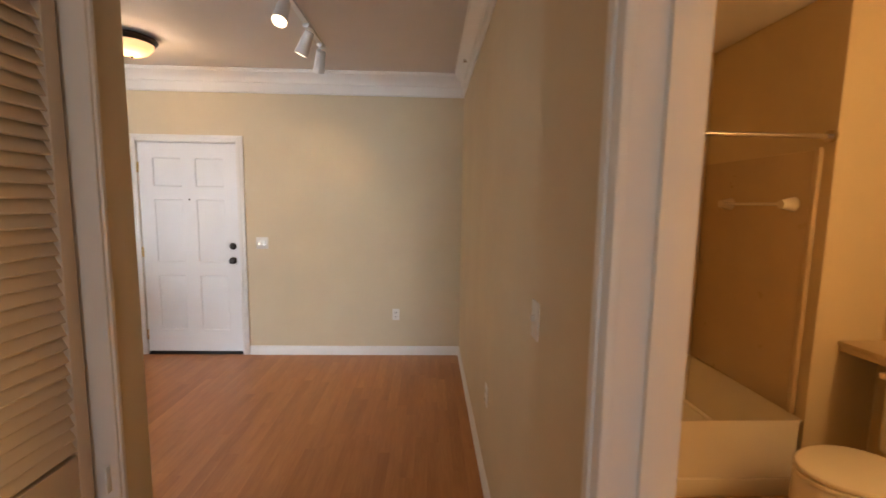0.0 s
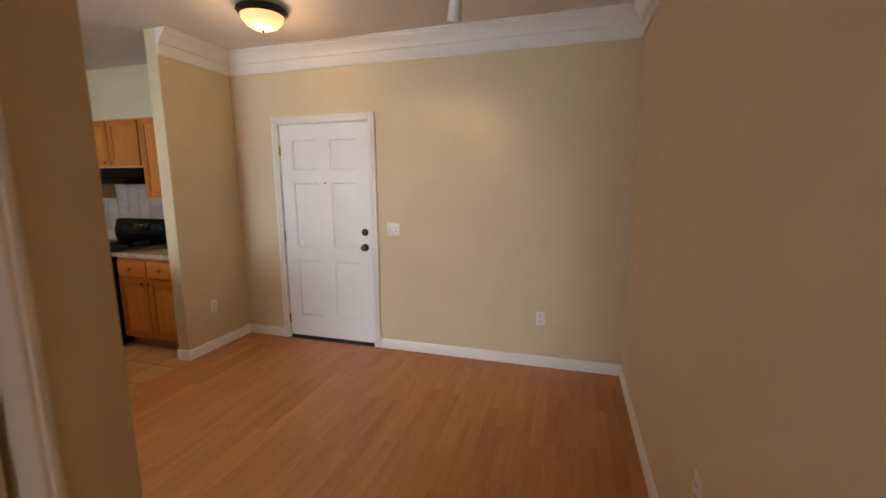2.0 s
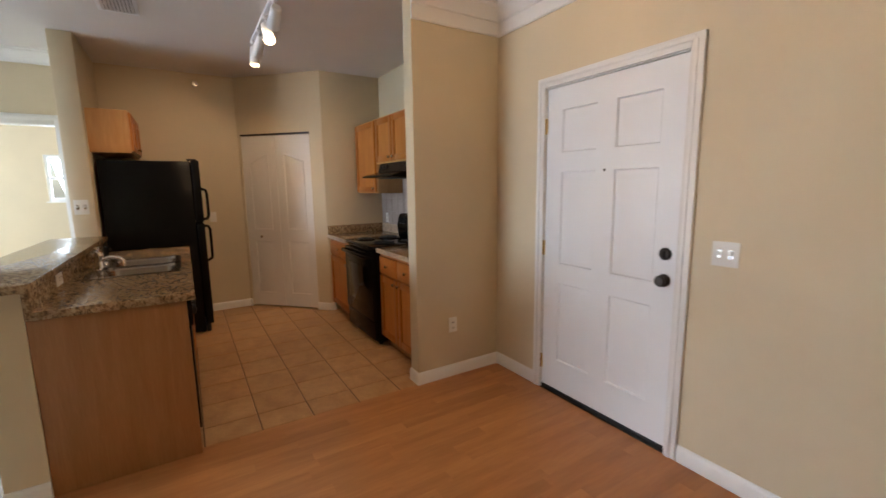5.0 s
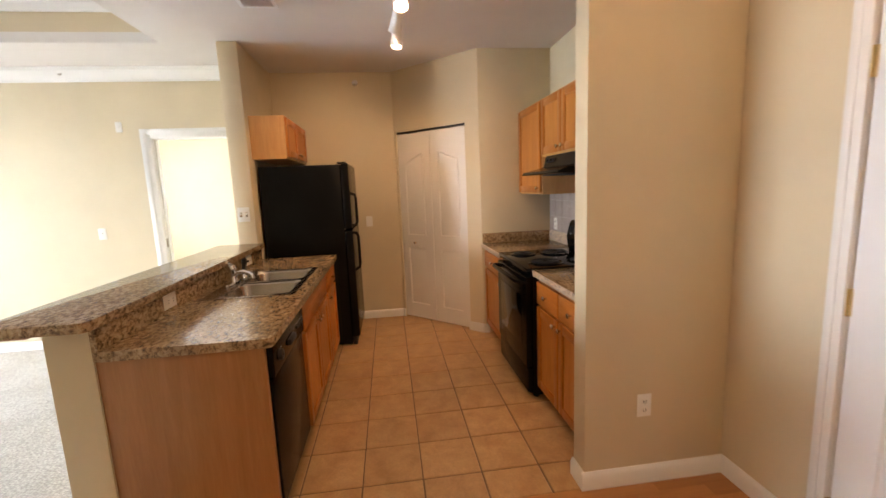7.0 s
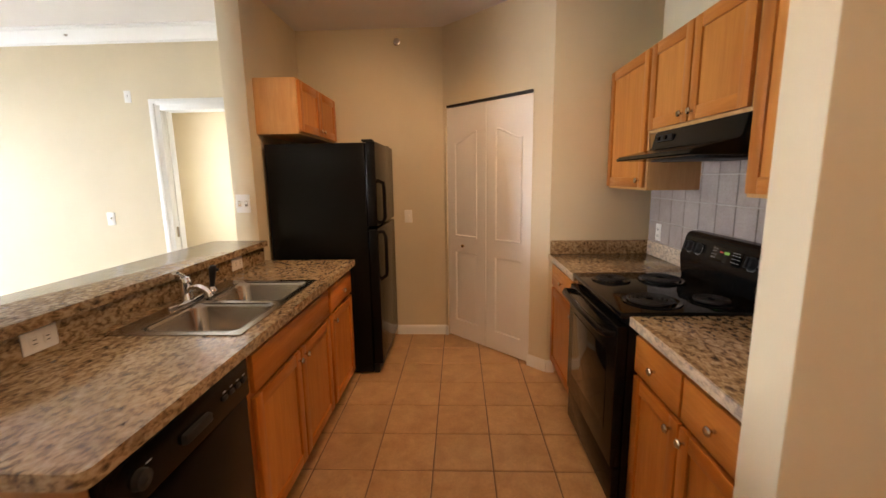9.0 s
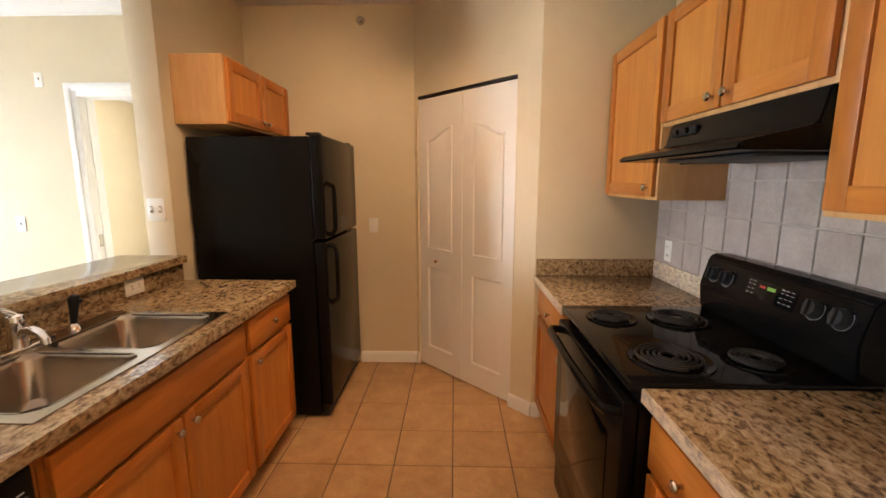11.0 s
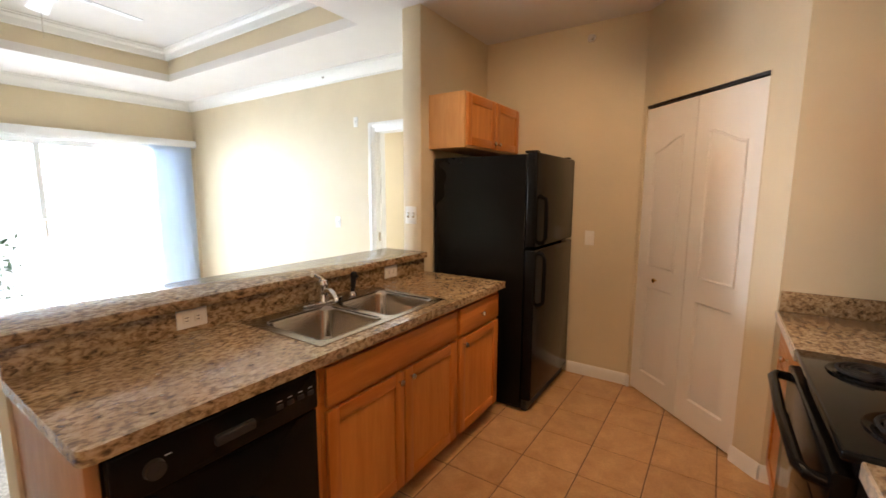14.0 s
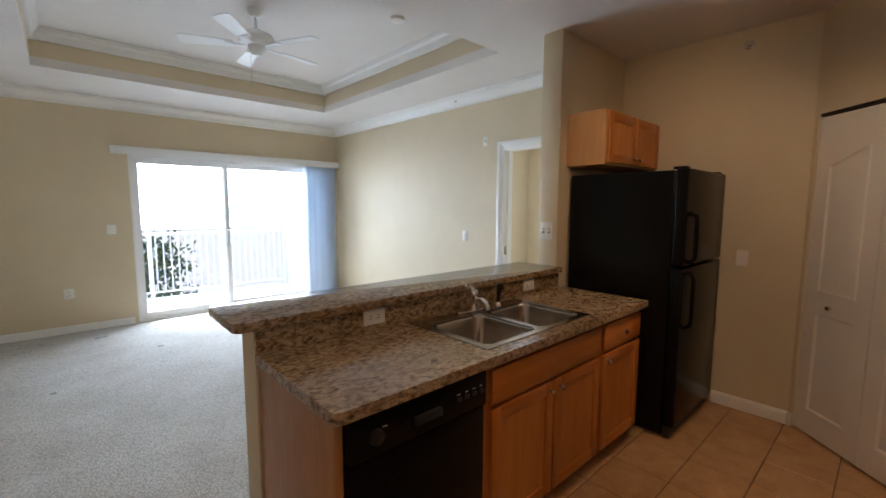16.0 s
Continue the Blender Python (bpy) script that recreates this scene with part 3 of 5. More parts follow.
# ---- louvered closet ----
cl = thing("louvered_closet_door", (CLOSET_X - 0.02, 0.68, 0.0), "tan painted louvered closet door, closed", "closet door")
LAT = pose(CLOSET_X - 0.048, 0.635, 0.02, 0, 0, 90)   # leaf width runs along +y, front looks along +x
LW, LH = 0.708, 2.03
part("stile", boxes((0, 0.045, 0, 0.03, 0, LH), bev=0.004), LOUVER, cl, at=LAT)
part("stile", boxes((LW - 0.038, LW, 0, 0.03, 0, LH), bev=0.004), LOUVER, cl, at=LAT)
for z0, z1 in ((0, 0.905), (LH - 0.10, LH)):
    part("rail", boxes((0.045, LW - 0.038, 0.002, 0.028, z0, z1), bev=0.003), LOUVER, cl, at=LAT)
z = 0.908
while z < LH - 0.115:
    bm = boxes((0.04, LW - 0.033, -0.0215, 0.0215, -0.003, 0.003), bev=0.0025, seg=1)
    bm.transform(Matrix.Translation((0, 0.015, z + 0.026)) @ Matrix.Rotation(radians(62), 4, "X"))
    part("slat", bm, LOUVER, cl, at=LAT)
    z += 0.0315
structure("closet_other_leaf", boxes((CLOSET_X - 0.07, CLOSET_X - 0.04, -0.09, 0.63, 0.02, 2.05), bev=0.004), LOUVER, "tan closet door leaf", "closet door")
structure("closet_back", boxes((CLOSET_X - 0.50, CLOSET_X - 0.48, -0.25, 1.36, 0, H)), WALL, "wall inside the closet", "wall")
structure("closet_casing", boxes((CLOSET_X - T, CLOSET_X + 0.004, 1.354, 1.366, 0, 2.08), (CLOSET_X - 0.001, CLOSET_X + 0.010, 1.362, 1.374, 0, 2.10), (CLOSET_X - T, CLOSET_X + 0.006, -0.105, 1.354, 2.06, 2.08), (CLOSET_X - 0.001, CLOSET_X + 0.010, -0.15, 1.362, 2.08, 2.10), bev=0.002), PANTRY, "pale painted closet door casing", "trim")
structure("closet_strike", boxes((CLOSET_X - 0.018, CLOSET_X - 0.012, 1.335, 1.35, 0.80, 0.87), bev=0.002), PLATE, "small white door catch", "trim")

# ---- bathroom seen through its doorway ----
casing("bathroom_door_casing", 0.79, 2.05, 0.07, pose(EAST, 1.016, 0, 0, 0, -90), "white moulded casing of the bathroom doorway", 0.02)
structure("bathroom_door_jamb", boxes((EAST - 0.002, EAST + T + 0.002, 1.016, 1.038, 0, 2.05), (EAST - 0.002, EAST + T + 0.002, 0.204, 0.226, 0, 2.05), (EAST, EAST + T, 0.226, 1.016, 2.035, 2.052), (EAST + 0.05, EAST + 0.085, 1.004, 1.016, 0, 2.035)), WHITE, "white painted door jamb", "door frame")
structure("strike_plate", boxes((EAST + 0.012, EAST + 0.045, 1.012, 1.0155, 0.86, 0.93), bev=0.001), BRONZE, "dark metal strike plate on the jamb", "trim")
BW = paint("bathroom_paint", (0.66, 0.53, 0.32), 0.5, 0.15, 0.05)
AX, AY, BE = 2.43, 2.385, 2.80     # alcove end, face of the wing wall, bathroom's far wall
BB = 3.35
structure("wall_bathroom", boxes((EAST + T, AX, BB, BB + 0.08, 0, 2.62), (AX, BE, AY, AY + 0.08, 0, 2.62), (AX, AX + 0.08, AY + 0.08, BB + 0.08, 0, 2.62), (BE, BE + 0.08, -0.5, AY + 0.08, 0, 2.62), (EAST + T, BE, -0.5, -0.4, 0, 2.62), bev=0.0), BW, "warm tan bathroom walls", "wall")
structure("ceiling_bathroom", boxes((EAST + T, BE + 0.08, -0.5, BB + 0.08, 2.62, 2.70)), CEIL, "bathroom ceiling", "ceiling")
SUR = paint("tub_surround", (0.58, 0.44, 0.26), 0.3, 0.05, 0.05)
structure("tub_surround", boxes((EAST + T, AX, BB - 0.015, BB, 0.42, 1.84), (AX - 0.015, AX, AY + 0.06, BB - 0.015, 0.42, 1.84), (AX - 0.03, AX - 0.012, AY + 0.055, AY + 0.085, 0.42, 1.85), bev=0.004), SUR, "beige moulded tub surround panels", "wall panel")
tb = thing("bathtub", (1.65, 2.76, 0), "almond enamel built-in bathtub with plain apron", "bathtub")
bm = boxes((EAST + T + 0.01, AX - 0.02, 2.37, BB - 0.02, 0, 0.42))
top = max(bm.faces, key=lambda f: f.calc_center_median().z)
bmesh.ops.inset_region(bm, faces=[top], thickness=0.09, depth=0)
bmesh.ops.inset_region(bm, faces=[top], thickness=0.05, depth=-0.12)
bmesh.ops.inset_region(bm, faces=[top], thickness=0.06, depth=-0.20)
bmesh.ops.bevel(bm, geom=list(bm.edges), offset=0.018, segments=3, affect="EDGES")
part("basin", bm, TUB, tb)
part("apron_ledge", boxes((EAST + T + 0.01, AX - 0.02, 2.355, 2.375, 0.0, 0.10), bev=0.006), TUB, tb)
rod = thing("shower_rod", (1.6, 2.41, 1.90), "chrome shower curtain rod", "shower rod")
part("rod", cyl(bmesh.new(), (EAST + T, 2.41, 1.90), (AX, 2.41, 1.90), 0.013), NICKEL, rod)
part("end_cup", cyl(bmesh.new(), (AX - 0.02, 2.41, 1.90), (AX, 2.41, 1.90), 0.03), NICKEL, rod)
bar = thing("towel_bar", (AX - 0.02, 2.8, 1.56), "pale towel bar on the tub surround", "towel bar")
part("bar", cyl(bmesh.new(), (AX - 0.075, 2.58, 1.56), (AX - 0.075, 3.07, 1.56), 0.010), TUB, bar)
for y in (2.58, 3.06):
    part("bracket", cyl(bmesh.new(), (AX - 0.012, y, 1.56), (AX - 0.085, y, 1.56), 0.042, 0.024), TUB, bar)
to = thing("toilet", (2.4, 1.94, 0), "white toilet with closed lid", "toilet")
oval = [(2.285 - 0.235 * math.cos(a) * (1.15 if math.cos(a) > 0 else 0.85), 1.94 + 0.185 * math.sin(a)) for a in (2 * math.pi * i / 32 for i in range(32))]
part("bowl", prism(oval, 0.16, 0.39, 0.03, 3), TUB, to)
part("pedestal", boxes((2.16, 2.62, 1.83, 2.05, 0, 0.2), bev=0.04, seg=3), TUB, to)
part("seat", prism(oval, 0.392, 0.410, 0.006, 2), TUB, to)
part("lid", prism(oval, 0.413, 0.440, 0.011, 3), TUB, to)
part("tank", boxes((2.57, 2.79, 1.72, 2.16, 0.38, 0.74), bev=0.03, seg=3), TUB, to)
part("tank_lid", boxes((2.555, 2.795, 1.705, 2.175, 0.74, 0.775), bev=0.012), TUB, to)
part("lever", cyl(bmesh.new(), (2.575, 2.12, 0.68), (2.54, 2.06, 0.67), 0.008), CHROME, to)
bt = thing("vanity_shelf", (2.66, 1.6, 0.84), "tan counter shelf running over the toilet tank", "counter")
part("slab", boxes((2.56, BE, 0.6, AY, 0.83, 0.855), bev=0.006), SUR, bt)
part("apron", boxes((2.575, 2.595, 0.6, AY, 0.80, 0.83), bev=0.002), SUR, bt)

# ---- pantry door ----
pd = thing("pantry_door", D45 @ Vector((0.5, 0.02, 0)), "closed white bifold pantry door with arched panels", "door")
def arched_moulding(w, k):
    """A moulded panel with a swept top, proud of the leaf."""
    bm = bmesh.new()
    rings = []
    for ins, out in ((0.0, -0.0005), (0.003, 0.009), (0.010, 0.009), (0.017, 0.0005), (0.027, 0.0005), (0.049, 0.007)):
        x0, x1, z0 = 0.095 + ins, w - 0.095 - ins, 0.94 + ins
        pts = [(x0, z0), (x1, z0)]
        for i in range(13):
            x = x1 + (x0 - x1) * i / 12
            u = (x - 0.095) / (w - 0.19)
            s = u if k == 0 else 1 - u
            pts.append((x, 1.75 + 0.085 * (3 * s * s - 2 * s ** 3) - ins))
        rings.append([bm.verts.new((x, -out, z)) for x, z in pts])
    n = len(rings[0])
    for p, q in zip(rings, rings[1:]):
        for i in range(n):
            bm.faces.new((p[i], p[(i + 1) % n], q[(i + 1) % n], q[i]))
    bm.faces.new(rings[-1])
    return bm


for k in (0, 1):
    w = 0.452
    xs, zs = [0, 0.095, w - 0.095, w], [0, 0.16, 0.80, 2.045]
    at = D45 @ pose(0.034 + k * 0.458, 0.012, 0.015)
    leaf = part("leaf", panelled(w, 2.045, 0.03, xs, zs, [(1, 2, 1, 2)], [(0.008, -0.012), (0.010, 0.0), (0.025, 0.009)]), PANTRY, pd, at=at)
    part("arched_panel", arched_moulding(w, k), PANTRY, leaf, at=at)
    if k == 0:
        knob(leaf, D45 @ pose(0.034 + 0.20, 0.012, 0.875), BRASS)
part("top_track", boxes((0.03, 0.95, 0.008, 0.045, 2.068, 2.086)), BRONZE, pd, "dark metal bifold track", at=D45)
structure("pantry_jamb", boxes((0.028, 0.033, -0.002, 0.10, 0, 2.085), (0.947, 0.952, -0.002, 0.10, 0, 2.085)), WALL, "tan painted jamb of the pantry", "trim").matrix_world = D45 @ Matrix.Translation((0.49, 0.049, 0))
wall_plate("light_switch", pose(WEST, 2.62, 1.128, 0, 0, 90), "cream switch plate beside the refrigerator", "switch")


def sprinkler(at, label):
    t = thing("sprinkler_head", at.translation, label, "sprinkler")
    part("escutcheon", lathe([(0, 0), (0.032, 0), (0.03, 0.008), (0.014, 0.012), (0, 0.012)], 20), NICKEL, t, at=at @ Matrix.Rotation(radians(90), 4, "X"))
    part("nozzle", lathe([(0.010, 0.01), (0.010, 0.035), (0.018, 0.038), (0.018, 0.042), (0, 0.042)], 14), NICKEL, t, at=at @ Matrix.Rotation(radians(90), 4, "X"))


sprinkler(pose(WEST, 2.564, 2.62, 0, 0, 90), "small metal side-wall sprinkler above the refrigerator")
sprinkler(pose(LR_WEST + 0.02, -0.136, 2.68, 0, 0, 90), "small metal side-wall sprinkler on the living room moulding")
sprinkler(pose(EAST - 0.02, 3.77, 2.655, 0, 0, -90), "small metal side-wall sprinkler on the dining wall moulding")

# ---- refrigerator and the cabinet over it ----
FX0, FX1, FY, FZ = -5.82, -5.04, 2.50, 1.73
fr = thing("refrigerator", (-5.43, 2.1, 0), "tall black top-freezer refrigerator against the wall end", "refrigerator")
part("cabinet_body", boxes((FX0, FX1, 1.72, FY - 0.075, 0.02, FZ - 0.01), bev=0.006), BLACK, fr)
for nm, z0, z1 in (("fridge_door", 0.09, 1.115), ("freezer_door", 1.13, FZ)):
    d = part(nm, boxes((FX0, FX1 + 0.004, FY - 0.07, FY, z0, z1), bev=0.012, seg=3), BLACK, fr)
    hx = FX1 - 0.06
    if nm == "fridge_door":
        pts = [(hx, FY - 0.005, 1.09), (hx, FY + 0.03, 1.085), (hx, FY + 0.045, 1.05), (hx, FY + 0.045, 0.80), (hx, FY + 0.04, 0.76), (hx, FY - 0.005, 0.73)]
    else:
        pts = [(hx, FY - 0.005, 1.155), (hx, FY + 0.03, 1.16), (hx, FY + 0.045, 1.19), (hx, FY + 0.045, 1.40), (hx, FY + 0.04, 1.44), (hx, FY - 0.005, 1.46)]
    part("handle", tube(pts, 0.013), BLACK, d, "black moulded handle")
part("toe_grille", boxes((FX0 + 0.01, FX1 - 0.01, FY - 0.07, FY - 0.03, 0.01, 0.085), bev=0.004), BLACKM, fr)
for x in (FX0 + 0.06, FX1 - 0.06):
    part("foot", cyl(bmesh.new(), (x, FY - 0.1, 0), (x, FY - 0.1, 0.03), 0.02), BLACKM, fr)
    part("hinge_cap", boxes((x - 0.03, x + 0.03, FY - 0.10, FY - 0.02, FZ - 0.003, FZ + 0.014), bev=0.005), BLACK, fr)


def upper_cabinet(x0, x1, z0, z1, yback, yfront, doors, label, knobs):
    """A wall cabinet; yfront below yback means that it looks along -y. doors: list of (x0, x1); knobs: x places or None."""
    s = -1 if yfront < yback else 1
    t = thing("wall_cabinet", ((x0 + x1) / 2, yback, z0), label, "cabinet", "maple wall cabinets")
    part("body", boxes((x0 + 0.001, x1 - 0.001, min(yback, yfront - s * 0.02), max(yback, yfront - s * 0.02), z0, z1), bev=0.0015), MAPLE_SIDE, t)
    for (a, c), kx in zip(doors, knobs):
        w, h = c - a, z1 - z0 - 0.03
        at = pose(a, yfront - s * 0.02 + s * 0.021, z0 + 0.015) if s < 0 else pose(c, yfront, z0 + 0.015, 0, 0, 180)
        d = framed_door(t, w, h, at, 0.019, 0.058)
        if kx is not None:
            knob(d, pose(kx, yfront - 0.0, z0 + 0.055, 0, 0, 0 if s < 0 else 180))
    return t


UF = 4.115
upper_cabinet(-5.098, -4.505, 1.382, 2.155, NORTH, UF, [(-5.085, -4.52)], "light maple wall cabinet beside the range hood", [-4.56])
upper_cabinet(-4.503, -3.675, 1.69, 2.155, NORTH, UF, [(-4.488, -4.095), (-4.083, -3.69)], "short light maple cabinet above the range hood", [-4.13, -4.048])
upper_cabinet(-3.673, -2.973, 1.382, 2.155, NORTH, UF, [(-3.655, -3.345), (-3.333, -2.99)], "light maple wall cabinet beside the short wall", [-3.38, -3.30])
upper_cabinet(-5.88, -5.012, 1.785, 2.155, COL, 2.005, [(-5.865, -5.452), (-5.44, -5.027)], "small light maple cabinet above the refrigerator", [-5.485, -5.407])


# ---- base cabinets ----
def base_unit(x0, x1, yback, yface, label, columns, drawer=True, wide_front=False, top=0.872):
    """A floor cabinet; columns: list of (x0, x1, knob side)."""
    s = 1 if yface > yback else -1
    t = thing("base_cabinet", ((x0 + x1) / 2, (yback + yface) / 2, 0), label, "cabinet", "maple base cabinets")
    part("body", boxes((x0 + 0.001, x1 - 0.001, min(yback, yface), max(yback, yface), 0.10, top)), MAPLE, t)
    if top < 0.8:
        part("face_rail", boxes((x0 + 0.001, x1 - 0.001, yface - s * 0.02, yface, top, 0.872)), MAPLE_H, t)
    # toe recess: its shade is in the darker maple colour
    part("toe_kick", boxes((x0 + 0.001, x1 - 0.001, yback, yface - s * 0.07, 0, 0.10)), MAPLE_SHADED, t)
    turn = 180 if s > 0 else 0

    def front(a, c, z0, z1, nm):
        w, h = c - a, z1 - z0
        at = pose(c if s > 0 else a, yface + s * 0.021, z0, 0, 0, turn)
        if nm == "door":
            return framed_door(t, w, h, at)
        return part(nm, boxes((0, w, 0, 0.02, 0, h), bev=0.005), MAPLE_H, t, at=at)

    for a, c, side in columns:
        d = front(a, c, 0.115, 0.675, "door")
        kx = a + 0.035 if side < 0 else c - 0.035
        knob(d, pose(kx, yface + s * 0.021, 0.637, 0, 0, turn))
        if drawer and not wide_front:
            d = front(a, c, 0.695, 0.845, "drawer_front")
            knob(d, pose((a + c) / 2, yface + s * 0.021, 0.77, 0, 0, turn))
    if wide_front:
        front(columns[0][0], columns[-1][1], 0.695, 0.845, "false_drawer_front")
    return t


PF = 2.305
base_unit(-4.91, -4.405, COL, PF, "light maple base cabinet with one drawer beside the refrigerator", [(-4.89, -4.425, 1)])
base_unit(-4.402, -3.472, COL, PF, "light maple sink base cabinet with two doors", [(-4.385, -3.943, 1), (-3.931, -3.49, -1)], wide_front=True, top=0.70)
RF = 3.775
base_unit(-5.098, -4.447, NORTH, RF, "light maple base cabinet with drawer beside the range", [(-5.08, -4.465, 1)])
base_unit(-3.708, -2.973, NORTH, 3.80, "light maple base cabinet with two drawers and doors", [(-3.692, -3.35, 1), (-3.338, -2.99, -1)])
# same maple as the cabinets, coloured darker as the side turned from the lamps
structure("end_panel", boxes((-2.83, -2.80, COL, PF + 0.005, 0, 0.872), bev=0.002), MAPLE_SHADED, "maple end panel of the peninsula", "panel")
structure("filler_strip", boxes((-3.47, -3.45, PF - 0.05, PF, 0.1, 0.872)), MAPLE, "narrow maple filler strip", "panel")

dw = thing("dishwasher", (-3.14, 2.0, 0), "black built-in dishwasher under the granite counter", "dishwasher")
part("tub_body", boxes((-3.445, -2.835, 1.75, PF - 0.03, 0.02, 0.865)), BLACKM, dw)
d = part("door", boxes((-3.445, -2.835, PF - 0.03, PF + 0.015, 0.13, 0.715), bev=0.006), BLACK, dw)
cp = part("control_panel", boxes((-3.445, -2.835, PF - 0.03, PF + 0.028, 0.722, 0.862), bev=0.010, seg=3), BLACK, dw)
part("latch", boxes((-3.20, -3.08, PF + 0.02, PF + 0.045, 0.77, 0.80), bev=0.006), BLACKM, cp)
part("dial", lathe([(0, 0), (0.026, 0), (0.024, 0.016), (0.008, 0.018), (0, 0.024)], 24, pose(-2.93, PF + 0.028, 0.79, -90)), BLACKM, cp)
for x in (-3.41, -3.37, -3.33, -3.29):
    part("button", boxes((x - 0.012, x + 0.012, PF + 0.026, PF + 0.034, 0.785, 0.80), bev=0.002), BLACKM, cp)
for x in (-3.41, -3.37, -3.33, -3.29, -2.965):
    part("button_mark", boxes((x - 0.008, x + 0.008, PF + 0.0275, PF + 0.029, 0.810, 0.8125)), MARK, cp)
part("kick_plate", boxes((-3.445, -2.835, PF - 0.06, PF - 0.045, 0.01, 0.125)), BLACKM, dw)

# ---- counters ----
SX0, SX1, SY0, SY1 = -4.33, -3.50, 1.775, 2.285
sink_hole = (SX0 + 0.02, SX1 - 0.02, SY0 + 0.02, SY1 - 0.02)
CF, CE = 2.35, -2.785


def rounded_end(x0, x1, y0, y1, r=0.05, n=6):
    """Outline with the two corners at x1 rounded."""
    pts = [(x0, y0), (x1 - r, y0)]
    pts += [(x1 - r + r * math.sin(a), y0 + r - r * math.cos(a)) for a in (math.pi / 2 * i / n for i in range(1, n + 1))]
    pts += [(x1 - r + r * math.cos(a), y1 - r + r * math.sin(a)) for a in (math.pi / 2 * i / n for i in range(0, n + 1))]
    return pts + [(x0, y1)]


hx0, hx1, hy0, hy1 = sink_hole
ct = thing("peninsula_counter", (-3.85, 2.0, 0.875), "speckled brown granite counter on the peninsula", "countertop")
part("slab", boxes((-4.93, hx0, 1.715, CF, 0.875, 0.915), bev=0.0), GRANITE, ct)
part("slab", prism([(hx1, 1.715), (CE, 1.715), (CE, CF - 0.028)] + [(CE - 0.028 + 0.028 * math.cos(a), CF - 0.028 + 0.028 * math.sin(a)) for a in (math.pi / 2 * i / 6 for i in range(1, 7))] + [(hx1, CF)], 0.875, 0.915), GRANITE, ct)
part("slab", boxes((hx0, hx1, hy1, CF, 0.875, 0.915)), GRANITE, ct)
part("slab", boxes((hx0, hx1, 1.715, hy0, 0.875, 0.915)), GRANITE, ct)
part("splash", boxes((-4.92, CE, 1.692, 1.715, 0.875, 1.018), bev=0.002), GRANITE, ct)
br = thing("raised_bar", (-3.8, 1.54, 1.018), "speckled brown granite raised bar top on the low wall", "countertop")
part("slab", prism(rounded_end(-4.918, -2.70, 1.362, 1.745, 0.035), 1.018, 1.058, 0.004), GRANITE, br)
# the shade under the overhang is in this board's dark colour
part("underside_board", boxes((-4.915, -2.73, 1.385, 1.528, 1.004, 1.0175), bev=0.002), MAPLE_SHADED, br, "plain board under the overhang")
rc = thing("range_counter", (-4.77, 4.08, 0.875), "brown granite counter between range and pantry wall", "countertop")
part("slab", boxes((JOG + 0.002, -4.443, 3.735, NORTH - 0.002, 0.875, 0.915), bev=0.003), GRANITE, rc)
part("front_edge", boxes((JOG + 0.002, -4.443, 3.728, 3.736, 0.876, 0.912), bev=0.001), GRANITE_CUT, rc, "pale rough granite edge")
part("side_splash", boxes((JOG + 0.002, JOG + 0.022, 3.74, NORTH - 0.002, 0.915, 1.012), bev=0.002), GRANITE, rc)
part("back_splash", boxes((JOG + 0.022, -4.443, NORTH - 0.022, NORTH - 0.002, 0.915, 1.012), bev=0.002), GRANITE_CUT, rc, "pale granite splash")
rc = thing("range_counter", (-3.32, 4.08, 0.875), "brown granite counter between range and short wall", "countertop")
part("slab", boxes((-3.710, -2.972, 3.765, NORTH - 0.002, 0.875, 0.915), bev=0.003), GRANITE, rc)
part("front_edge", boxes((-3.710, -2.972, 3.758, 3.766, 0.876, 0.912), bev=0.001), GRANITE_CUT, rc, "pale rough granite edge")
part("side_edge", boxes((-3.7135, -3.709, 3.76, NORTH - 0.1, 0.876, 0.912)), GRANITE_CUT, rc, "pale rough granite edge")
part("back_splash", boxes((-3.710, -2.972, NORTH - 0.022, NORTH - 0.002, 0.915, 1.012), bev=0.002), GRANITE_CUT, rc, "pale granite splash")

# ---- sink ----
sk = thing("kitchen_sink", (-3.92, 2.03, 0.915), "stainless steel double-bowl sink set in the counter", "sink")


def bowl(x0, x1, y0, y1, depth=0.17):
    bm = bmesh.new()
    rings = []
    for inset, z, r in ((0, 0.9205, 0.06), (0.006, 0.914, 0.06), (0.012, 0.90, 0.06), (0.022, 0.915 - depth + 0.03, 0.06), (0.035, 0.915 - depth + 0.008, 0.06), (0.06, 0.915 - depth, 0.05)):
        a0, a1, c0, c1 = x0 + inset, x1 - inset, y0 + inset, y1 - inset
        ring = []
        for cx, cy, st in ((a1 - r, c1 - r, 0), (a0 + r, c1 - r, 90), (a0 + r, c0 + r, 180), (a1 - r, c0 + r, 270)):
            for k in range(7):
                a = radians(st + 15 * k)
                ring.append(bm.verts.new((cx + r * math.cos(a), cy + r * math.sin(a), z)))
        rings.append(ring)
    n = len(rings[0])
    for a, b in zip(rings, rings[1:]):
        for i in range(n):
            bm.faces.new((a[i], a[(i + 1) % n], b[(i + 1) % n], b[i]))
    bm.faces.new(rings[-1])
    bmesh.ops.recalc_face_normals(bm, faces=bm.faces)
    bmesh.ops.reverse_faces(bm, faces=bm.faces)
    return bm


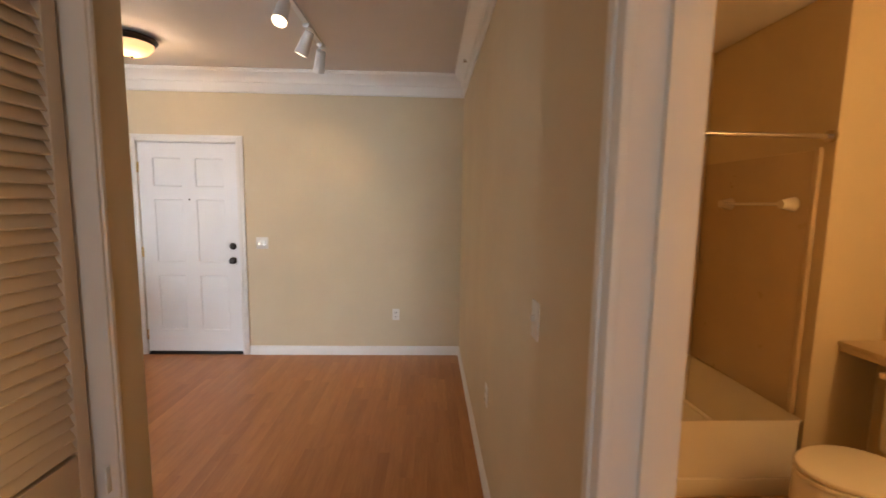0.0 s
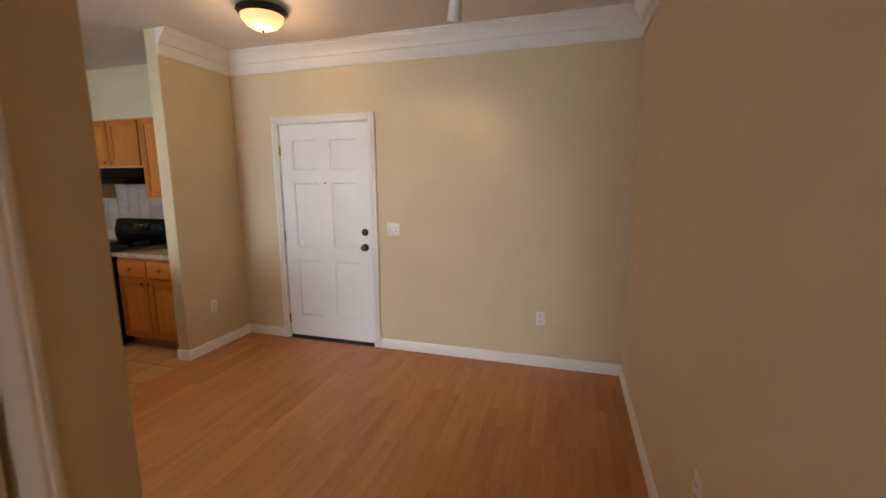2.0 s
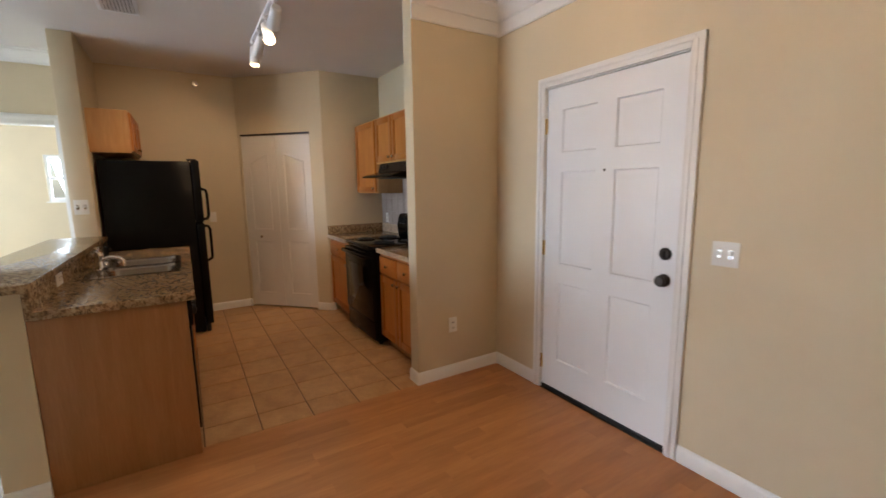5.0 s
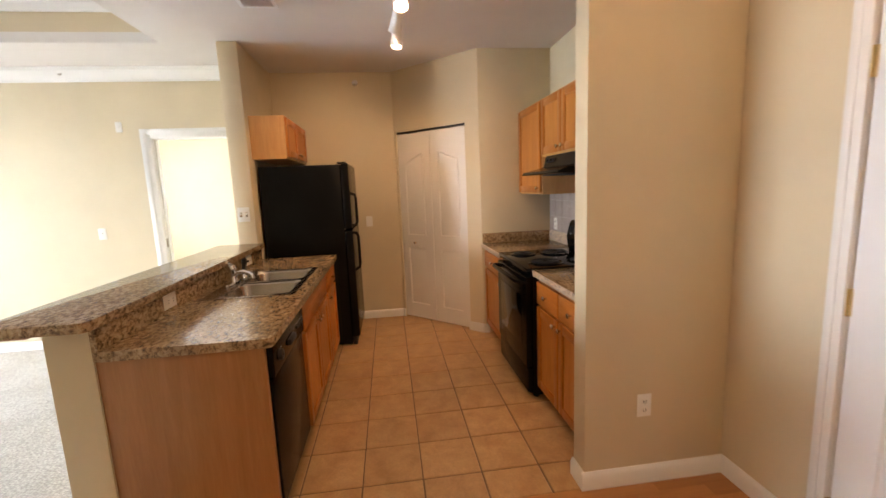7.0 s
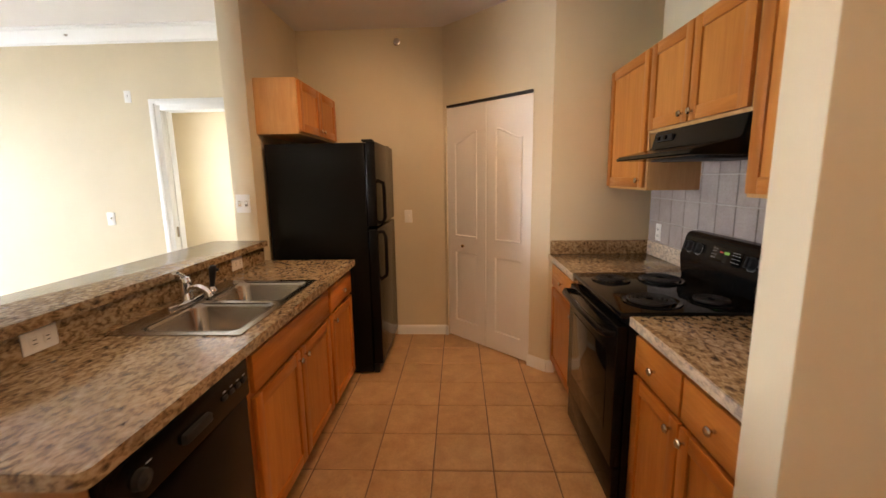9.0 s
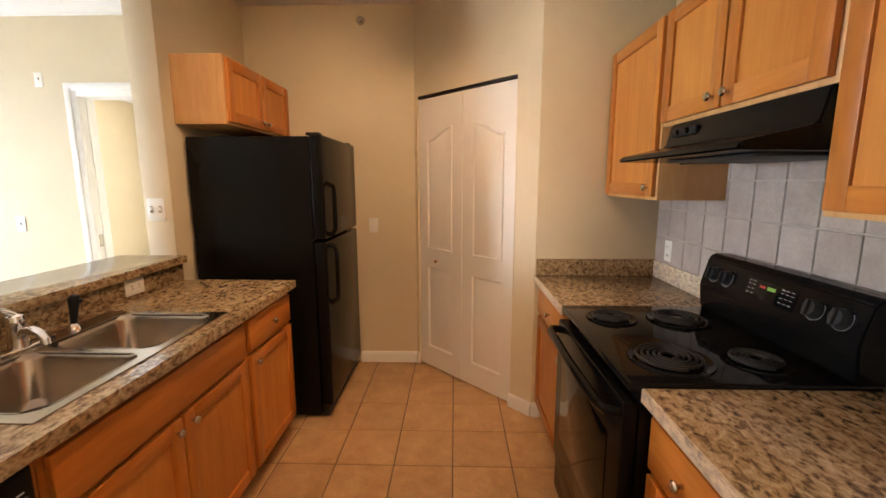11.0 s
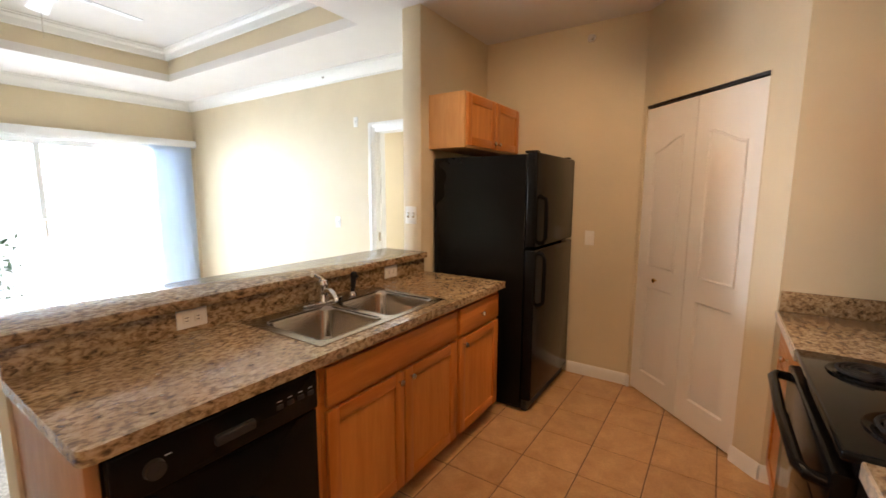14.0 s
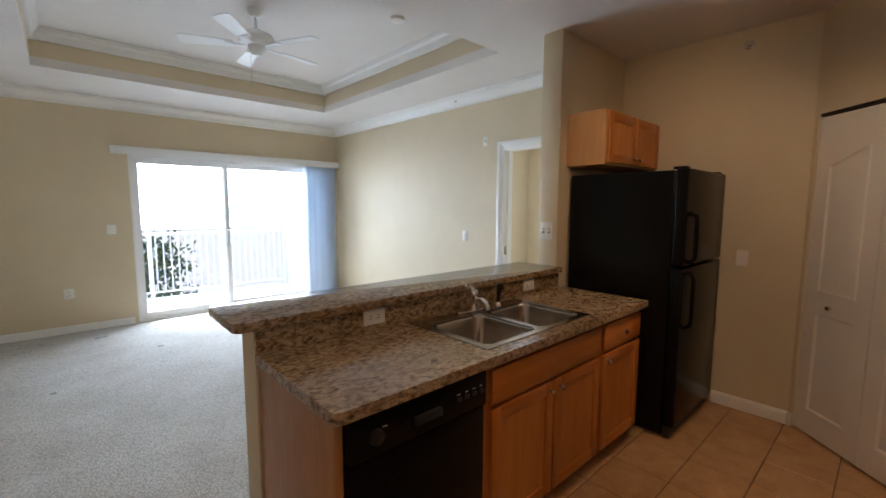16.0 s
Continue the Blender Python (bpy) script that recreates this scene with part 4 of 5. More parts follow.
mid = (SX0 + SX1) / 2
bowls = [(SX0 + 0.035, mid - 0.015, SY0 + 0.085, SY1 - 0.03), (mid + 0.015, SX1 - 0.035, SY0 + 0.085, SY1 - 0.03)]
for x0, x1, y0, y1 in bowls:
    bw = part("bowl", bowl(x0, x1, y0, y1), STEEL, sk)
    part("drain", lathe([(0.045, 0.001), (0.043, 0.004), (0.034, 0.002), (0.03, -0.002), (0, -0.004)], 24, pose((x0 + x1) / 2, (y0 + y1) / 2, 0.747)), CHROME, bw)
rim = bmesh.new()
for s in ((SX0, SX1, SY0, SY0 + 0.095), (SX0, SX1, SY1 - 0.036, SY1), (SX0, SX0 + 0.042, SY0 + 0.095, SY1 - 0.036), (SX1 - 0.042, SX1, SY0 + 0.095, SY1 - 0.036), (mid - 0.022, mid + 0.022, SY0 + 0.095, SY1 - 0.036)):
    box(rim, *s, 0.914, 0.9195)
# corner fillets of the rim round each bowl
for x0, x1, y0, y1 in bowls:
    for cx, cy, sx, sy in ((x0, y0, 1, 1), (x1, y0, -1, 1), (x0, y1, 1, -1), (x1, y1, -1, -1)):
        r = 0.062
        pts = [(cx, cy)] + [(cx + sx * (r - r * math.sin(a)), cy + sy * (r - r * math.cos(a))) for a in (math.pi / 2 * i / 6 for i in range(7))]
        f = rim.faces.new([rim.verts.new((px, py, 0.9196)) for px, py in pts])
        f.normal_update()
        if f.normal.z < 0:
            f.normal_flip()
part("rim", rim, STEEL, sk)
fa = thing("kitchen_faucet", (-3.93, 1.82, 0.92), "chrome low-arc kitchen faucet with one lever", "faucet")
FXc, FYc = mid, SY0 + 0.042
part("deck_plate", prism([(FXc + 0.125 * math.cos(a), FYc + 0.028 * math.sin(a)) for a in (2 * math.pi * i / 28 for i in range(28))], 0.919, 0.932, 0.004), CHROME, fa)
part("body", lathe([(0, 0), (0.03, 0), (0.026, 0.03), (0.024, 0.07), (0.028, 0.085), (0.022, 0.105), (0, 0.115)], 24, pose(FXc, FYc, 0.93)), CHROME, fa)
part("spout", tube([(FXc, FYc, 0.96), (FXc + 0.01, FYc + 0.04, 0.99), (FXc + 0.02, FYc + 0.08, 0.995), (FXc + 0.03, FYc + 0.115, 0.985), (FXc + 0.035, FYc + 0.13, 0.97), (FXc + 0.035, FYc + 0.132, 0.955)], 0.014), CHROME, fa)
part("lever", tube([(FXc, FYc, 1.04), (FXc + 0.02, FYc - 0.01, 1.058), (FXc + 0.04, FYc - 0.01, 1.066), (FXc + 0.06, FYc - 0.005, 1.070)], 0.009), CHROME, fa)
sp = thing("sink_sprayer", (mid - 0.2, FYc, 0.92), "black pull-out sink sprayer in a chrome collar", "sprayer")
part("collar", lathe([(0, 0), (0.024, 0), (0.02, 0.012), (0.014, 0.022), (0, 0.022)], 20, pose(mid - 0.2, FYc, 0.919)), CHROME, sp)
part("spray_head", lathe([(0, 0), (0.011, 0), (0.013, 0.04), (0.017, 0.08), (0.019, 0.10), (0.012, 0.115), (0, 0.117)], 18, pose(mid - 0.2, FYc, 0.935, -8)), BLACKM, sp)
part("trigger", boxes((mid - 0.207, mid - 0.193, FYc + 0.01, FYc + 0.045, 1.02, 1.035), bev=0.004), BLACKM, sp)
wall_plate("bar_outlet", pose(-3.328, 1.715, 0.972, 0, 0, 180), "cream outlet plate lying sideways on the granite splash", "outlet_flat", 0.118, 0.075)
wall_plate("bar_outlet", pose(-4.552, 1.715, 0.970, 0, 0, 180), "cream outlet plate lying sideways on the granite splash", "outlet_flat", 0.118, 0.075)
wall_plate("light_switch", pose(-4.92, 1.60, 1.315, 0, 0, 90), "cream double switch plate on the wall end", "switch_pair", 0.10, 0.125)

# ---- range ----
RX0, RX1 = -4.440, -3.715
rg = thing("electric_range", (-4.03, 4.07, 0), "black electric coil range", "range")
part("body", boxes((RX0, RX1, 3.76, 4.42, 0.03, 0.90), bev=0.003), BLACK, rg)
part("cooktop", boxes((RX0 - 0.002, RX1 + 0.002, 3.725, 4.40, 0.90, 0.926), bev=0.009, seg=3), BLACKG, rg)
od = part("oven_door", boxes((RX0 + 0.004, RX1 - 0.004, 3.715, 3.76, 0.235, 0.865), bev=0.008), BLACK, rg)
part("oven_window", boxes((RX0 + 0.10, RX1 - 0.10, 3.7125, 3.717, 0.36, 0.72), bev=0.001), BLACKG, od)
part("oven_handle", tube([(RX0 + 0.03, 3.72, 0.825), (RX0 + 0.035, 3.68, 0.83), (RX0 + 0.07, 3.668, 0.83), ((RX0 + RX1) / 2, 3.662, 0.83), (RX1 - 0.07, 3.668, 0.83), (RX1 - 0.035, 3.68, 0.83), (RX1 - 0.03, 3.72, 0.825)], 0.016), BLACK, od, "black bowed oven handle")
part("storage_drawer", boxes((RX0 + 0.004, RX1 - 0.004, 3.725, 3.76, 0.05, 0.225), bev=0.008), BLACK, rg)
for x in (RX0 + 0.05, RX1 - 0.05):
    part("foot", cyl(bmesh.new(), (x, 3.80, 0), (x, 3.80, 0.04), 0.02), BLACKM, rg)
# back console leaning away
cs = bmesh.new()
prof = [(4.42, 0.92), (4.335, 0.92), (4.325, 0.935), (4.315, 1.03), (4.345, 1.145), (4.365, 1.162), (4.42, 1.162)]
a = [cs.verts.new((RX0, y, z)) for y, z in prof]
c = [cs.verts.new((RX1, y, z)) for y, z in prof]
for i in range(len(prof)):
    cs.faces.new((a[i], a[(i + 1) % len(prof)], c[(i + 1) % len(prof)], c[i]))
cs.faces.new(a)
cs.faces.new(c)
bmesh.ops.recalc_face_normals(cs, faces=cs.faces)
bmesh.ops.bevel(cs, geom=list(cs.edges), offset=0.005, segments=2, affect="EDGES")
con = part("control_console", cs, BLACK, rg)
FACE = Matrix.Translation((0, 4.330, 1.0875)) @ Matrix.Rotation(radians(-14.6), 4, "X")   # the sloped control face, looking along -y
for x in (RX0 + 0.075, RX0 + 0.155, RX1 - 0.165, RX1 - 0.075):
    kb = part("range_knob", lathe([(0, 0), (0.029, 0), (0.027, 0.012), (0.022, 0.022), (0, 0.023)], 24, FACE @ pose(x, 0.0, 0, 90)), BLACKM, con, "black range knob with white marks")
    part("grip", boxes((x - 0.005, x + 0.005, -0.034, -0.02, -0.024, 0.024), bev=0.003), BLACKM, kb, at=FACE)
    ring = bmesh.new()
    for k in range(22):
        ang = radians(-210 + 240 * k / 21)
        px, pz = x + 0.034 * math.cos(ang), 0.034 * math.sin(ang)
        box(ring, px - 0.0011, px + 0.0011, -0.0012, 0.001, pz - 0.0013, pz + 0.0013)
    part("dial_marks", ring, MARK, kb, at=FACE)
part("display_panel", boxes((-4.12, -3.90, -0.003, 0.002, -0.036, 0.034), bev=0.001), BLACKG, con, at=FACE @ Matrix.Translation((-0.05, 0, 0)))
part("clock_digits", boxes((-4.02, -3.985, -0.005, -0.002, 0.006, 0.018)), DISPLAY, con, "lit green clock", at=FACE @ Matrix.Translation((-0.05, 0, 0)))
part("red_light", boxes((-4.055, -4.03, -0.005, -0.002, 0.008, 0.016)), REDLED, con, at=FACE @ Matrix.Translation((-0.05, 0, 0)))
for x in (-4.105, -4.085, -3.955, -3.935, -3.915):
    for z in (-0.02, -0.004, 0.012, 0.024):
        part("button_mark", boxes((x - 0.005, x + 0.005, -0.0045, -0.002, z - 0.001, z + 0.001)), MARK, con, at=FACE @ Matrix.Translation((-0.05, 0, 0)))
for x, y, r in ((-4.262, 3.878, 0.078), (-4.25, 4.135, 0.098), (-3.872, 3.912, 0.105), (-3.86, 4.165, 0.078)):
    bn = part("drip_pan", lathe([(r + 0.018, 0.927), (r + 0.016, 0.932), (r + 0.006, 0.931), (r - 0.01, 0.923), (0.02, 0.916), (0, 0.916)], 36, pose(x, y, 0)), BLACKG, rg, "glossy black burner pan")
    turns = 5 if r > 0.09 else 4
    pts = [(x + (0.018 + (r - 0.022) * k / (turns * 24)) * math.cos(2 * math.pi * k / 24), y + (0.018 + (r - 0.022) * k / (turns * 24)) * math.sin(2 * math.pi * k / 24), 0.938) for k in range(turns * 24 + 1)]
    part("coil", tube(pts, 0.0052, 6), IRON, bn, "dark spiral heating coil")

# ---- range hood ----
hd = thing("range_hood", (-4.07, 4.2, 1.54), "black under-cabinet range hood", "range hood")
HX0, HX1 = -4.41, -3.680
hb = bmesh.new()
prof = [(4.43, 1.688), (4.125, 1.688), (4.105, 1.60), (3.93, 1.56), (3.92, 1.54), (4.43, 1.535)]
a = [hb.verts.new((HX0, y, z)) for y, z in prof]
c = [hb.verts.new((HX1, y, z)) for y, z in prof]
for i in range(len(prof)):
    hb.faces.new((a[i], a[(i + 1) % len(prof)], c[(i + 1) % len(prof)], c[i]))
hb.faces.new(a)
hb.faces.new(c)
bmesh.ops.recalc_face_normals(hb, faces=hb.faces)
bmesh.ops.bevel(hb, geom=list(hb.edges), offset=0.006, segments=2, affect="EDGES")
part("canopy", hb, BLACK, hd)
part("filter", boxes((HX0 + 0.2, HX1 - 0.08, 4.02, 4.38, 1.529, 1.537), bev=0.002), BLACKM, hd)
part("light_lens", boxes((HX0 + 0.04, HX0 + 0.18, 4.15, 4.3, 1.530, 1.537), bev=0.002), BLACKG, hd)
part("switch_strip", boxes((-4.36, -4.20, 4.106, 4.116, 1.635, 1.665), bev=0.002), BLACKM, hd)
for x in (-4.32, -4.25):
    part("rocker", cyl(bmesh.new(), (x, 4.112, 1.65), (x, 4.095, 1.65), 0.010, n=14), BLACKG, hd)
wall_plate("wall_outlet", pose(-4.945, NORTH - 0.008, 1.085), "white outlet plate on the kitchen tiles", "outlet")

# ---- track lights, dome light, vent ----
def track_light(name, p, q, heads, label):
    """A ceiling rail from p to q with lamp heads: (share along the rail, aim point)."""
    p, q = Vector(p), Vector(q)
    d = (q - p).normalized()
    t = thing(name, (p + q) / 2, label, "track light")
    side = Vector((-d.y, d.x, 0)) * 0.017
    z0, z1 = H - 0.022, H
    rail = bmesh.new()
    corners = [p + side, q + side, q - side, p - side]
    lo = [rail.verts.new((v.x, v.y, z0)) for v in corners]
    hi = [rail.verts.new((v.x, v.y, z1)) for v in corners]
    rail.faces.new(lo)
    rail.faces.new(hi)
    for i in range(4):
        rail.faces.new((lo[i], lo[(i + 1) % 4], hi[(i + 1) % 4], hi[i]))
    bmesh.ops.recalc_face_normals(rail, faces=rail.faces)
    part("rail", rail, FANW, t)
    for share, aim, energy in heads:
        f = p.lerp(q, share)
        pivot = Vector((f.x, f.y, H - 0.12))
        h = part("lamp_head", lathe([(0, -0.055), (0.026, -0.055), (0.034, -0.045), (0.038, 0.02), (0.044, 0.10), (0.046, 0.105), (0.040, 0.105), (0.037, 0.085)], 24, Matrix.Translation(pivot) @ (Vector(aim) - pivot).to_track_quat("Z", "Y").to_matrix().to_4x4()), FANW, t, "white cylindrical lamp head")
        part("stem", cyl(boxes((f.x - 0.02, f.x + 0.02, f.y - 0.02, f.y + 0.02, H - 0.045, H - 0.02), bev=0.003), (f.x, f.y, H - 0.04), pivot, 0.009, n=10), FANW, h)
        m = Matrix.Translation(pivot) @ (Vector(aim) - pivot).to_track_quat("Z", "Y").to_matrix().to_4x4()
        part("bulb", lathe([(0.038, 0.086), (0.03, 0.092), (0, 0.094)], 20, m), LIT, h, "lit warm bulb")
        way = (Vector(aim) - pivot).normalized()
        lamp("track_lamp_light", "SPOT", pivot + way * 0.115, energy, WARM, Vector(aim), radius=0.035, cone=100)


track_light("kitchen_track_light", (-3.25, 2.98, H), (-4.45, 2.98, H), [(0.14, (-5.6, 2.9, 1.3), 15), (0.42, (-2.4, 3.1, 0.4), 11), (0.68, (-5.5, 2.6, 1.2), 15), (0.94, (-4.0, 2.8, 0.0), 15)], "white track light with four heads on the kitchen ceiling")
track_light("dining_track_light", (-0.42, 2.40, H), (-0.42, 3.75, H), [(0.33, (-0.6, 1.4, 0.0), 3), (0.67, (-1.5, 3.5, 0.2), 11), (0.93, (-0.85, 4.44, 1.0), 7)], "white track light with three heads on the dining ceiling")
dm = thing("dome_ceiling_light", (-1.79, 3.63, H - 0.025), "alabaster glass dome ceiling light with bronze rim, lit", "ceiling light")
part("rim", lathe([(0, 0.025), (0.10, 0.025), (0.10, 0), (0.165, 0), (0.17, -0.012), (0.155, -0.03), (0.15, -0.04), (0.135, -0.04), (0.13, -0.02)], 40, pose(-1.79, 3.63, H - 0.025)), BRONZE, dm, "dark bronze rim")
part("glass_dome", lathe([(0.145, -0.035), (0.135, -0.065), (0.105, -0.10), (0.06, -0.122), (0.015, -0.13), (0, -0.131)], 40, pose(-1.79, 3.63, H - 0.025)), PALELIT, dm, "glowing cream glass bowl")
part("finial", lathe([(0, -0.128), (0.012, -0.13), (0.008, -0.14), (0.010, -0.148), (0, -0.154)], 16, pose(-1.79, 3.63, H - 0.025)), BRONZE, dm)
lamp("dome_light", "POINT", (-1.79, 3.63, H - 0.24), 5.0, WARM, radius=0.1)
lamp("bathroom_light", "POINT", (2.55, 0.7, 2.05), 22, (1.0, 0.60, 0.24), radius=0.12)
vt = thing("ceiling_vent", (-4.1, 2.07, H), "white slatted ceiling air vent", "vent")
part("frame", boxes((-4.26, -3.94, 1.95, 1.975, H - 0.008, H), (-4.26, -3.94, 2.165, 2.19, H - 0.008, H), (-4.26, -4.235, 1.975, 2.165, H - 0.008, H), (-3.965, -3.94, 1.975, 2.165, H - 0.008, H)), FANW, vt)
part("backing", boxes((-4.24, -3.96, 1.97, 2.17, H - 0.002, H - 0.0005)), SLOT, vt)
for k in range(9):
    bm = boxes((-4.236, -3.964, -0.009, 0.009, -0.001, 0.001))
    bm.transform(Matrix.Translation((0, 1.985 + 0.0212 * k, H - 0.007)) @ Matrix.Rotation(radians(35), 4, "X"))
    part("slat", bm, FANW, vt)

# ---- living room ----
wall_plate("wall_outlet", pose(LR_WEST, -0.03, 1.152, 0, 0, 90), "white plate on the living room wall", "switch")
wall_plate("thermostat_plate", pose(LR_WEST, 0.27, 2.19, 0, 0, 90), "small white sensor plate high on the living room wall", "switch", 0.06, 0.10)
wall_plate("light_switch", pose(-2.694, LR_SOUTH, 1.197, 0, 0, 180), "white switch plate beside the sliding door", "switch", 0.09)
wall_plate("wall_outlet", pose(-2.262, LR_SOUTH, 0.465, 0, 0, 180), "white outlet plate beside the sliding door", "outlet", 0.09)
casing("bedroom_door_casing", 0.815, 2.07, 0.095, pose(LR_WEST, 0.55, 0, 0, 0, 90), "white moulded casing of the bedroom doorway", 0.022)
structure("bedroom_door_jamb", boxes((LR_WEST - T - 0.002, LR_WEST + 0.002, 0.533, 0.552, 0, 2.085), (LR_WEST - T - 0.002, LR_WEST + 0.002, 1.365, 1.382, 0, 2.085), (LR_WEST - T, LR_WEST, 0.552, 1.365, 2.07, 2.087), (LR_WEST - 0.075, LR_WEST - 0.04, 0.552, 0.564, 0, 2.07)), WHITE, "white painted door jamb", "door frame")
structure("bedroom_hinge", boxes((LR_WEST - 0.038, LR_WEST - 0.005, 0.551, 0.5545, 0.98, 1.07)), NICKEL, "metal hinge leaf on the jamb", "trim")

# bedroom beyond
BX = -9.6
# the gap in the y = -2 wall is unseen, added for the side fill
structure("wall_bedroom", boxes((BX - T, BX, -2.0, 0.45, 0, H), (BX - T, BX, 1.35, 3.0, 0, H), (BX - T, BX, 0.45, 1.35, 0, 1.29), (BX - T, BX, 0.45, 1.35, 2.05, H), (BX, -8.3, -2.1, -2.0, 0, H), (-7.1, LR_WEST - T, -2.1, -2.0, 0, H), (-8.3, -7.1, -2.1, -2.0, 0, 0.9), (-8.3, -7.1, -2.1, -2.0, 2.1, H), (BX, WEST - T - 0.01, 3.0, 3.1, 0, H), (WEST - T - 0.06, WEST - T - 0.01, 1.53, 3.0, 0, H)), WALL, "cream bedroom walls with a window", "wall")
structure("ceiling_bedroom", boxes((BX - T, LR_WEST - T, -2.1, 1.49, H, H + 0.1), (BX - T, WEST - T - 0.005, 1.49, 3.1, H, H + 0.1)), CEIL, "bedroom ceiling", "ceiling")
structure("floor_bedroom", boxes((BX - T, WEST - T, 1.6, 3.1, -0.06, 0.003)), CARPET, "cream bedroom carpet", "carpet")


def window(name, at, w, h, label):
    t = thing(name, at.translation, label, "window")
    t["kind"] = "structure"
    for s in ((0, 0.05, 0, h), (w - 0.05, w, 0, h), (0.05, w - 0.05, 0, 0.05), (0.05, w - 0.05, h - 0.05, h), (0.05, w - 0.05, h / 2 - 0.02, h / 2 + 0.02)):
        part("window_frame", boxes((s[0], s[1], 0.02, 0.07, s[2], s[3]), bev=0.003), FANW, t, at=at)
    for z0, z1 in ((0.05, h / 2 - 0.02), (h / 2 + 0.02, h - 0.05)):
        part("pane", boxes((0.05, w - 0.05, 0.043, 0.047, z0, z1)), GLASS, t, at=at).visible_shadow = False
    part("window_sill", boxes((-0.03, w + 0.03, -0.03, 0.02, -0.025, 0), bev=0.004), WHITE, t, at=at)


window("window_1", pose(BX, 0.45, 1.29, 0, 0, 90), 0.9, 0.76, "white framed bedroom window, bright outside")

# sliding door
sd = thing("door_2", (-4.03, LR_SOUTH - 0.06, 0), "white framed sliding glass balcony door", "sliding door")
sd["kind"] = "structure"
S0, S1, SZ = -5.58, -2.90, 2.12
for s in ((S0, S0 + 0.04, 0, SZ), (S1 - 0.04, S1, 0, SZ), (S0 + 0.04, S1 - 0.04, SZ - 0.04, SZ), (S0 + 0.04, S1 - 0.04, 0, 0.03)):
    part("outer_frame", boxes((s[0], s[1], LR_SOUTH - 0.115, LR_SOUTH - 0.01, s[2], s[3]), bev=0.003), FANW, sd)
for x0, x1, y in ((S0 + 0.04, -3.965, LR_SOUTH - 0.09), (-4.03, S1 - 0.04, LR_SOUTH - 0.045)):
    leaf = part("sliding_leaf", boxes((x0, x0 + 0.055, y - 0.018, y + 0.018, 0.03, SZ - 0.04), (x1 - 0.055, x1, y - 0.018, y + 0.018, 0.03, SZ - 0.04), (x0 + 0.055, x1 - 0.055, y - 0.018, y + 0.018, 0.03, 0.11), (x0 + 0.055, x1 - 0.055, y - 0.018, y + 0.018, SZ - 0.11, SZ - 0.04)), FANW, sd)
    part("pane", boxes((x0 + 0.055, x1 - 0.055, y - 0.003, y + 0.003, 0.11, SZ - 0.11)), GLASS, leaf).visible_shadow = False
part("pull_handle", tube([(-4.0, LR_SOUTH - 0.028, 0.95), (-4.0, LR_SOUTH + 0.01, 0.97), (-4.0, LR_SOUTH + 0.01, 1.15), (-4.0, LR_SOUTH - 0.028, 1.17)], 0.010), NICKEL, sd, "grey metal pull handle")
va = thing("blind_valance", (-4.23, LR_SOUTH + 0.05, 2.1), "white valance of the vertical blinds", "valance")
part("fascia", boxes((-5.70, -2.73, LR_SOUTH + 0.09, LR_SOUTH + 0.10, 2.10, 2.195), bev=0.002), FANW, va)
part("top_board", boxes((-5.70, -2.73, LR_SOUTH + 0.001, LR_SOUTH + 0.09, 2.187, 2.195)), FANW, va)
for x in (-5.70, -2.738):
    part("end_return", boxes((x, x + 0.008, LR_SOUTH + 0.001, LR_SOUTH + 0.09, 2.10, 2.187)), FANW, va)
vb = thing("vertical_blinds", (-5.35, LR_SOUTH + 0.05, 0.03), "stacked white vertical blinds drawn to the side", "blinds")
part("head_rail", boxes((-5.68, -2.76, LR_SOUTH + 0.03, LR_SOUTH + 0.06, 2.12, 2.15)), FANW, vb)
for k in range(19):
    bm = bmesh.new()
    n = 4
    cols = []
    for i in range(n + 1):
        u = -0.044 + 0.088 * i / n
        cols.append([bm.verts.new((u, 0.006 * (1 - (u / 0.044) ** 2), z)) for z in (0.04, 2.12)])
    for i in range(n):
        bm.faces.new((cols[i][0], cols[i + 1][0], cols[i + 1][1], cols[i][1]))
    bmesh.ops.solidify(bm, geom=list(bm.faces), thickness=0.001)
    part("vane", bm, VINYL, vb, at=pose(-5.62 + 0.027 * k, LR_SOUTH + 0.047, 0, 0, 0, 28 + random.uniform(-8, 8)))

# ceiling fan
FC = Vector((-3.52, -0.25, 0))
fn = thing("ceiling_fan", (FC.x, FC.y, TZ), "white five-blade ceiling fan at rest", "ceiling fan")
part("canopy", lathe([(0, 0), (0.065, 0), (0.06, -0.03), (0.035, -0.06), (0.016, -0.065), (0, -0.065)], 28, pose(FC.x, FC.y, TZ)), FANW, fn)
part("down_rod", cyl(bmesh.new(), (FC.x, FC.y, TZ - 0.06), (FC.x, FC.y, 2.88), 0.012), FANW, fn)
part("motor_housing", lathe([(0, 2.90), (0.04, 2.90), (0.06, 2.88), (0.12, 2.86), (0.135, 2.83), (0.13, 2.79), (0.10, 2.775), (0, 2.775)], 36, pose(FC.x, FC.y, 0)), FANW, fn)
part("switch_cup", lathe([(0.07, 2.78), (0.068, 2.75), (0.05, 2.72), (0.03, 2.70), (0, 2.695)], 28, pose(FC.x, FC.y, 0)), FANW, fn)
part("pull_chain", cyl(bmesh.new(), (FC.x + 0.05, FC.y, 2.71), (FC.x + 0.05, FC.y, 2.45), 0.0018, n=6), NICKEL, fn)
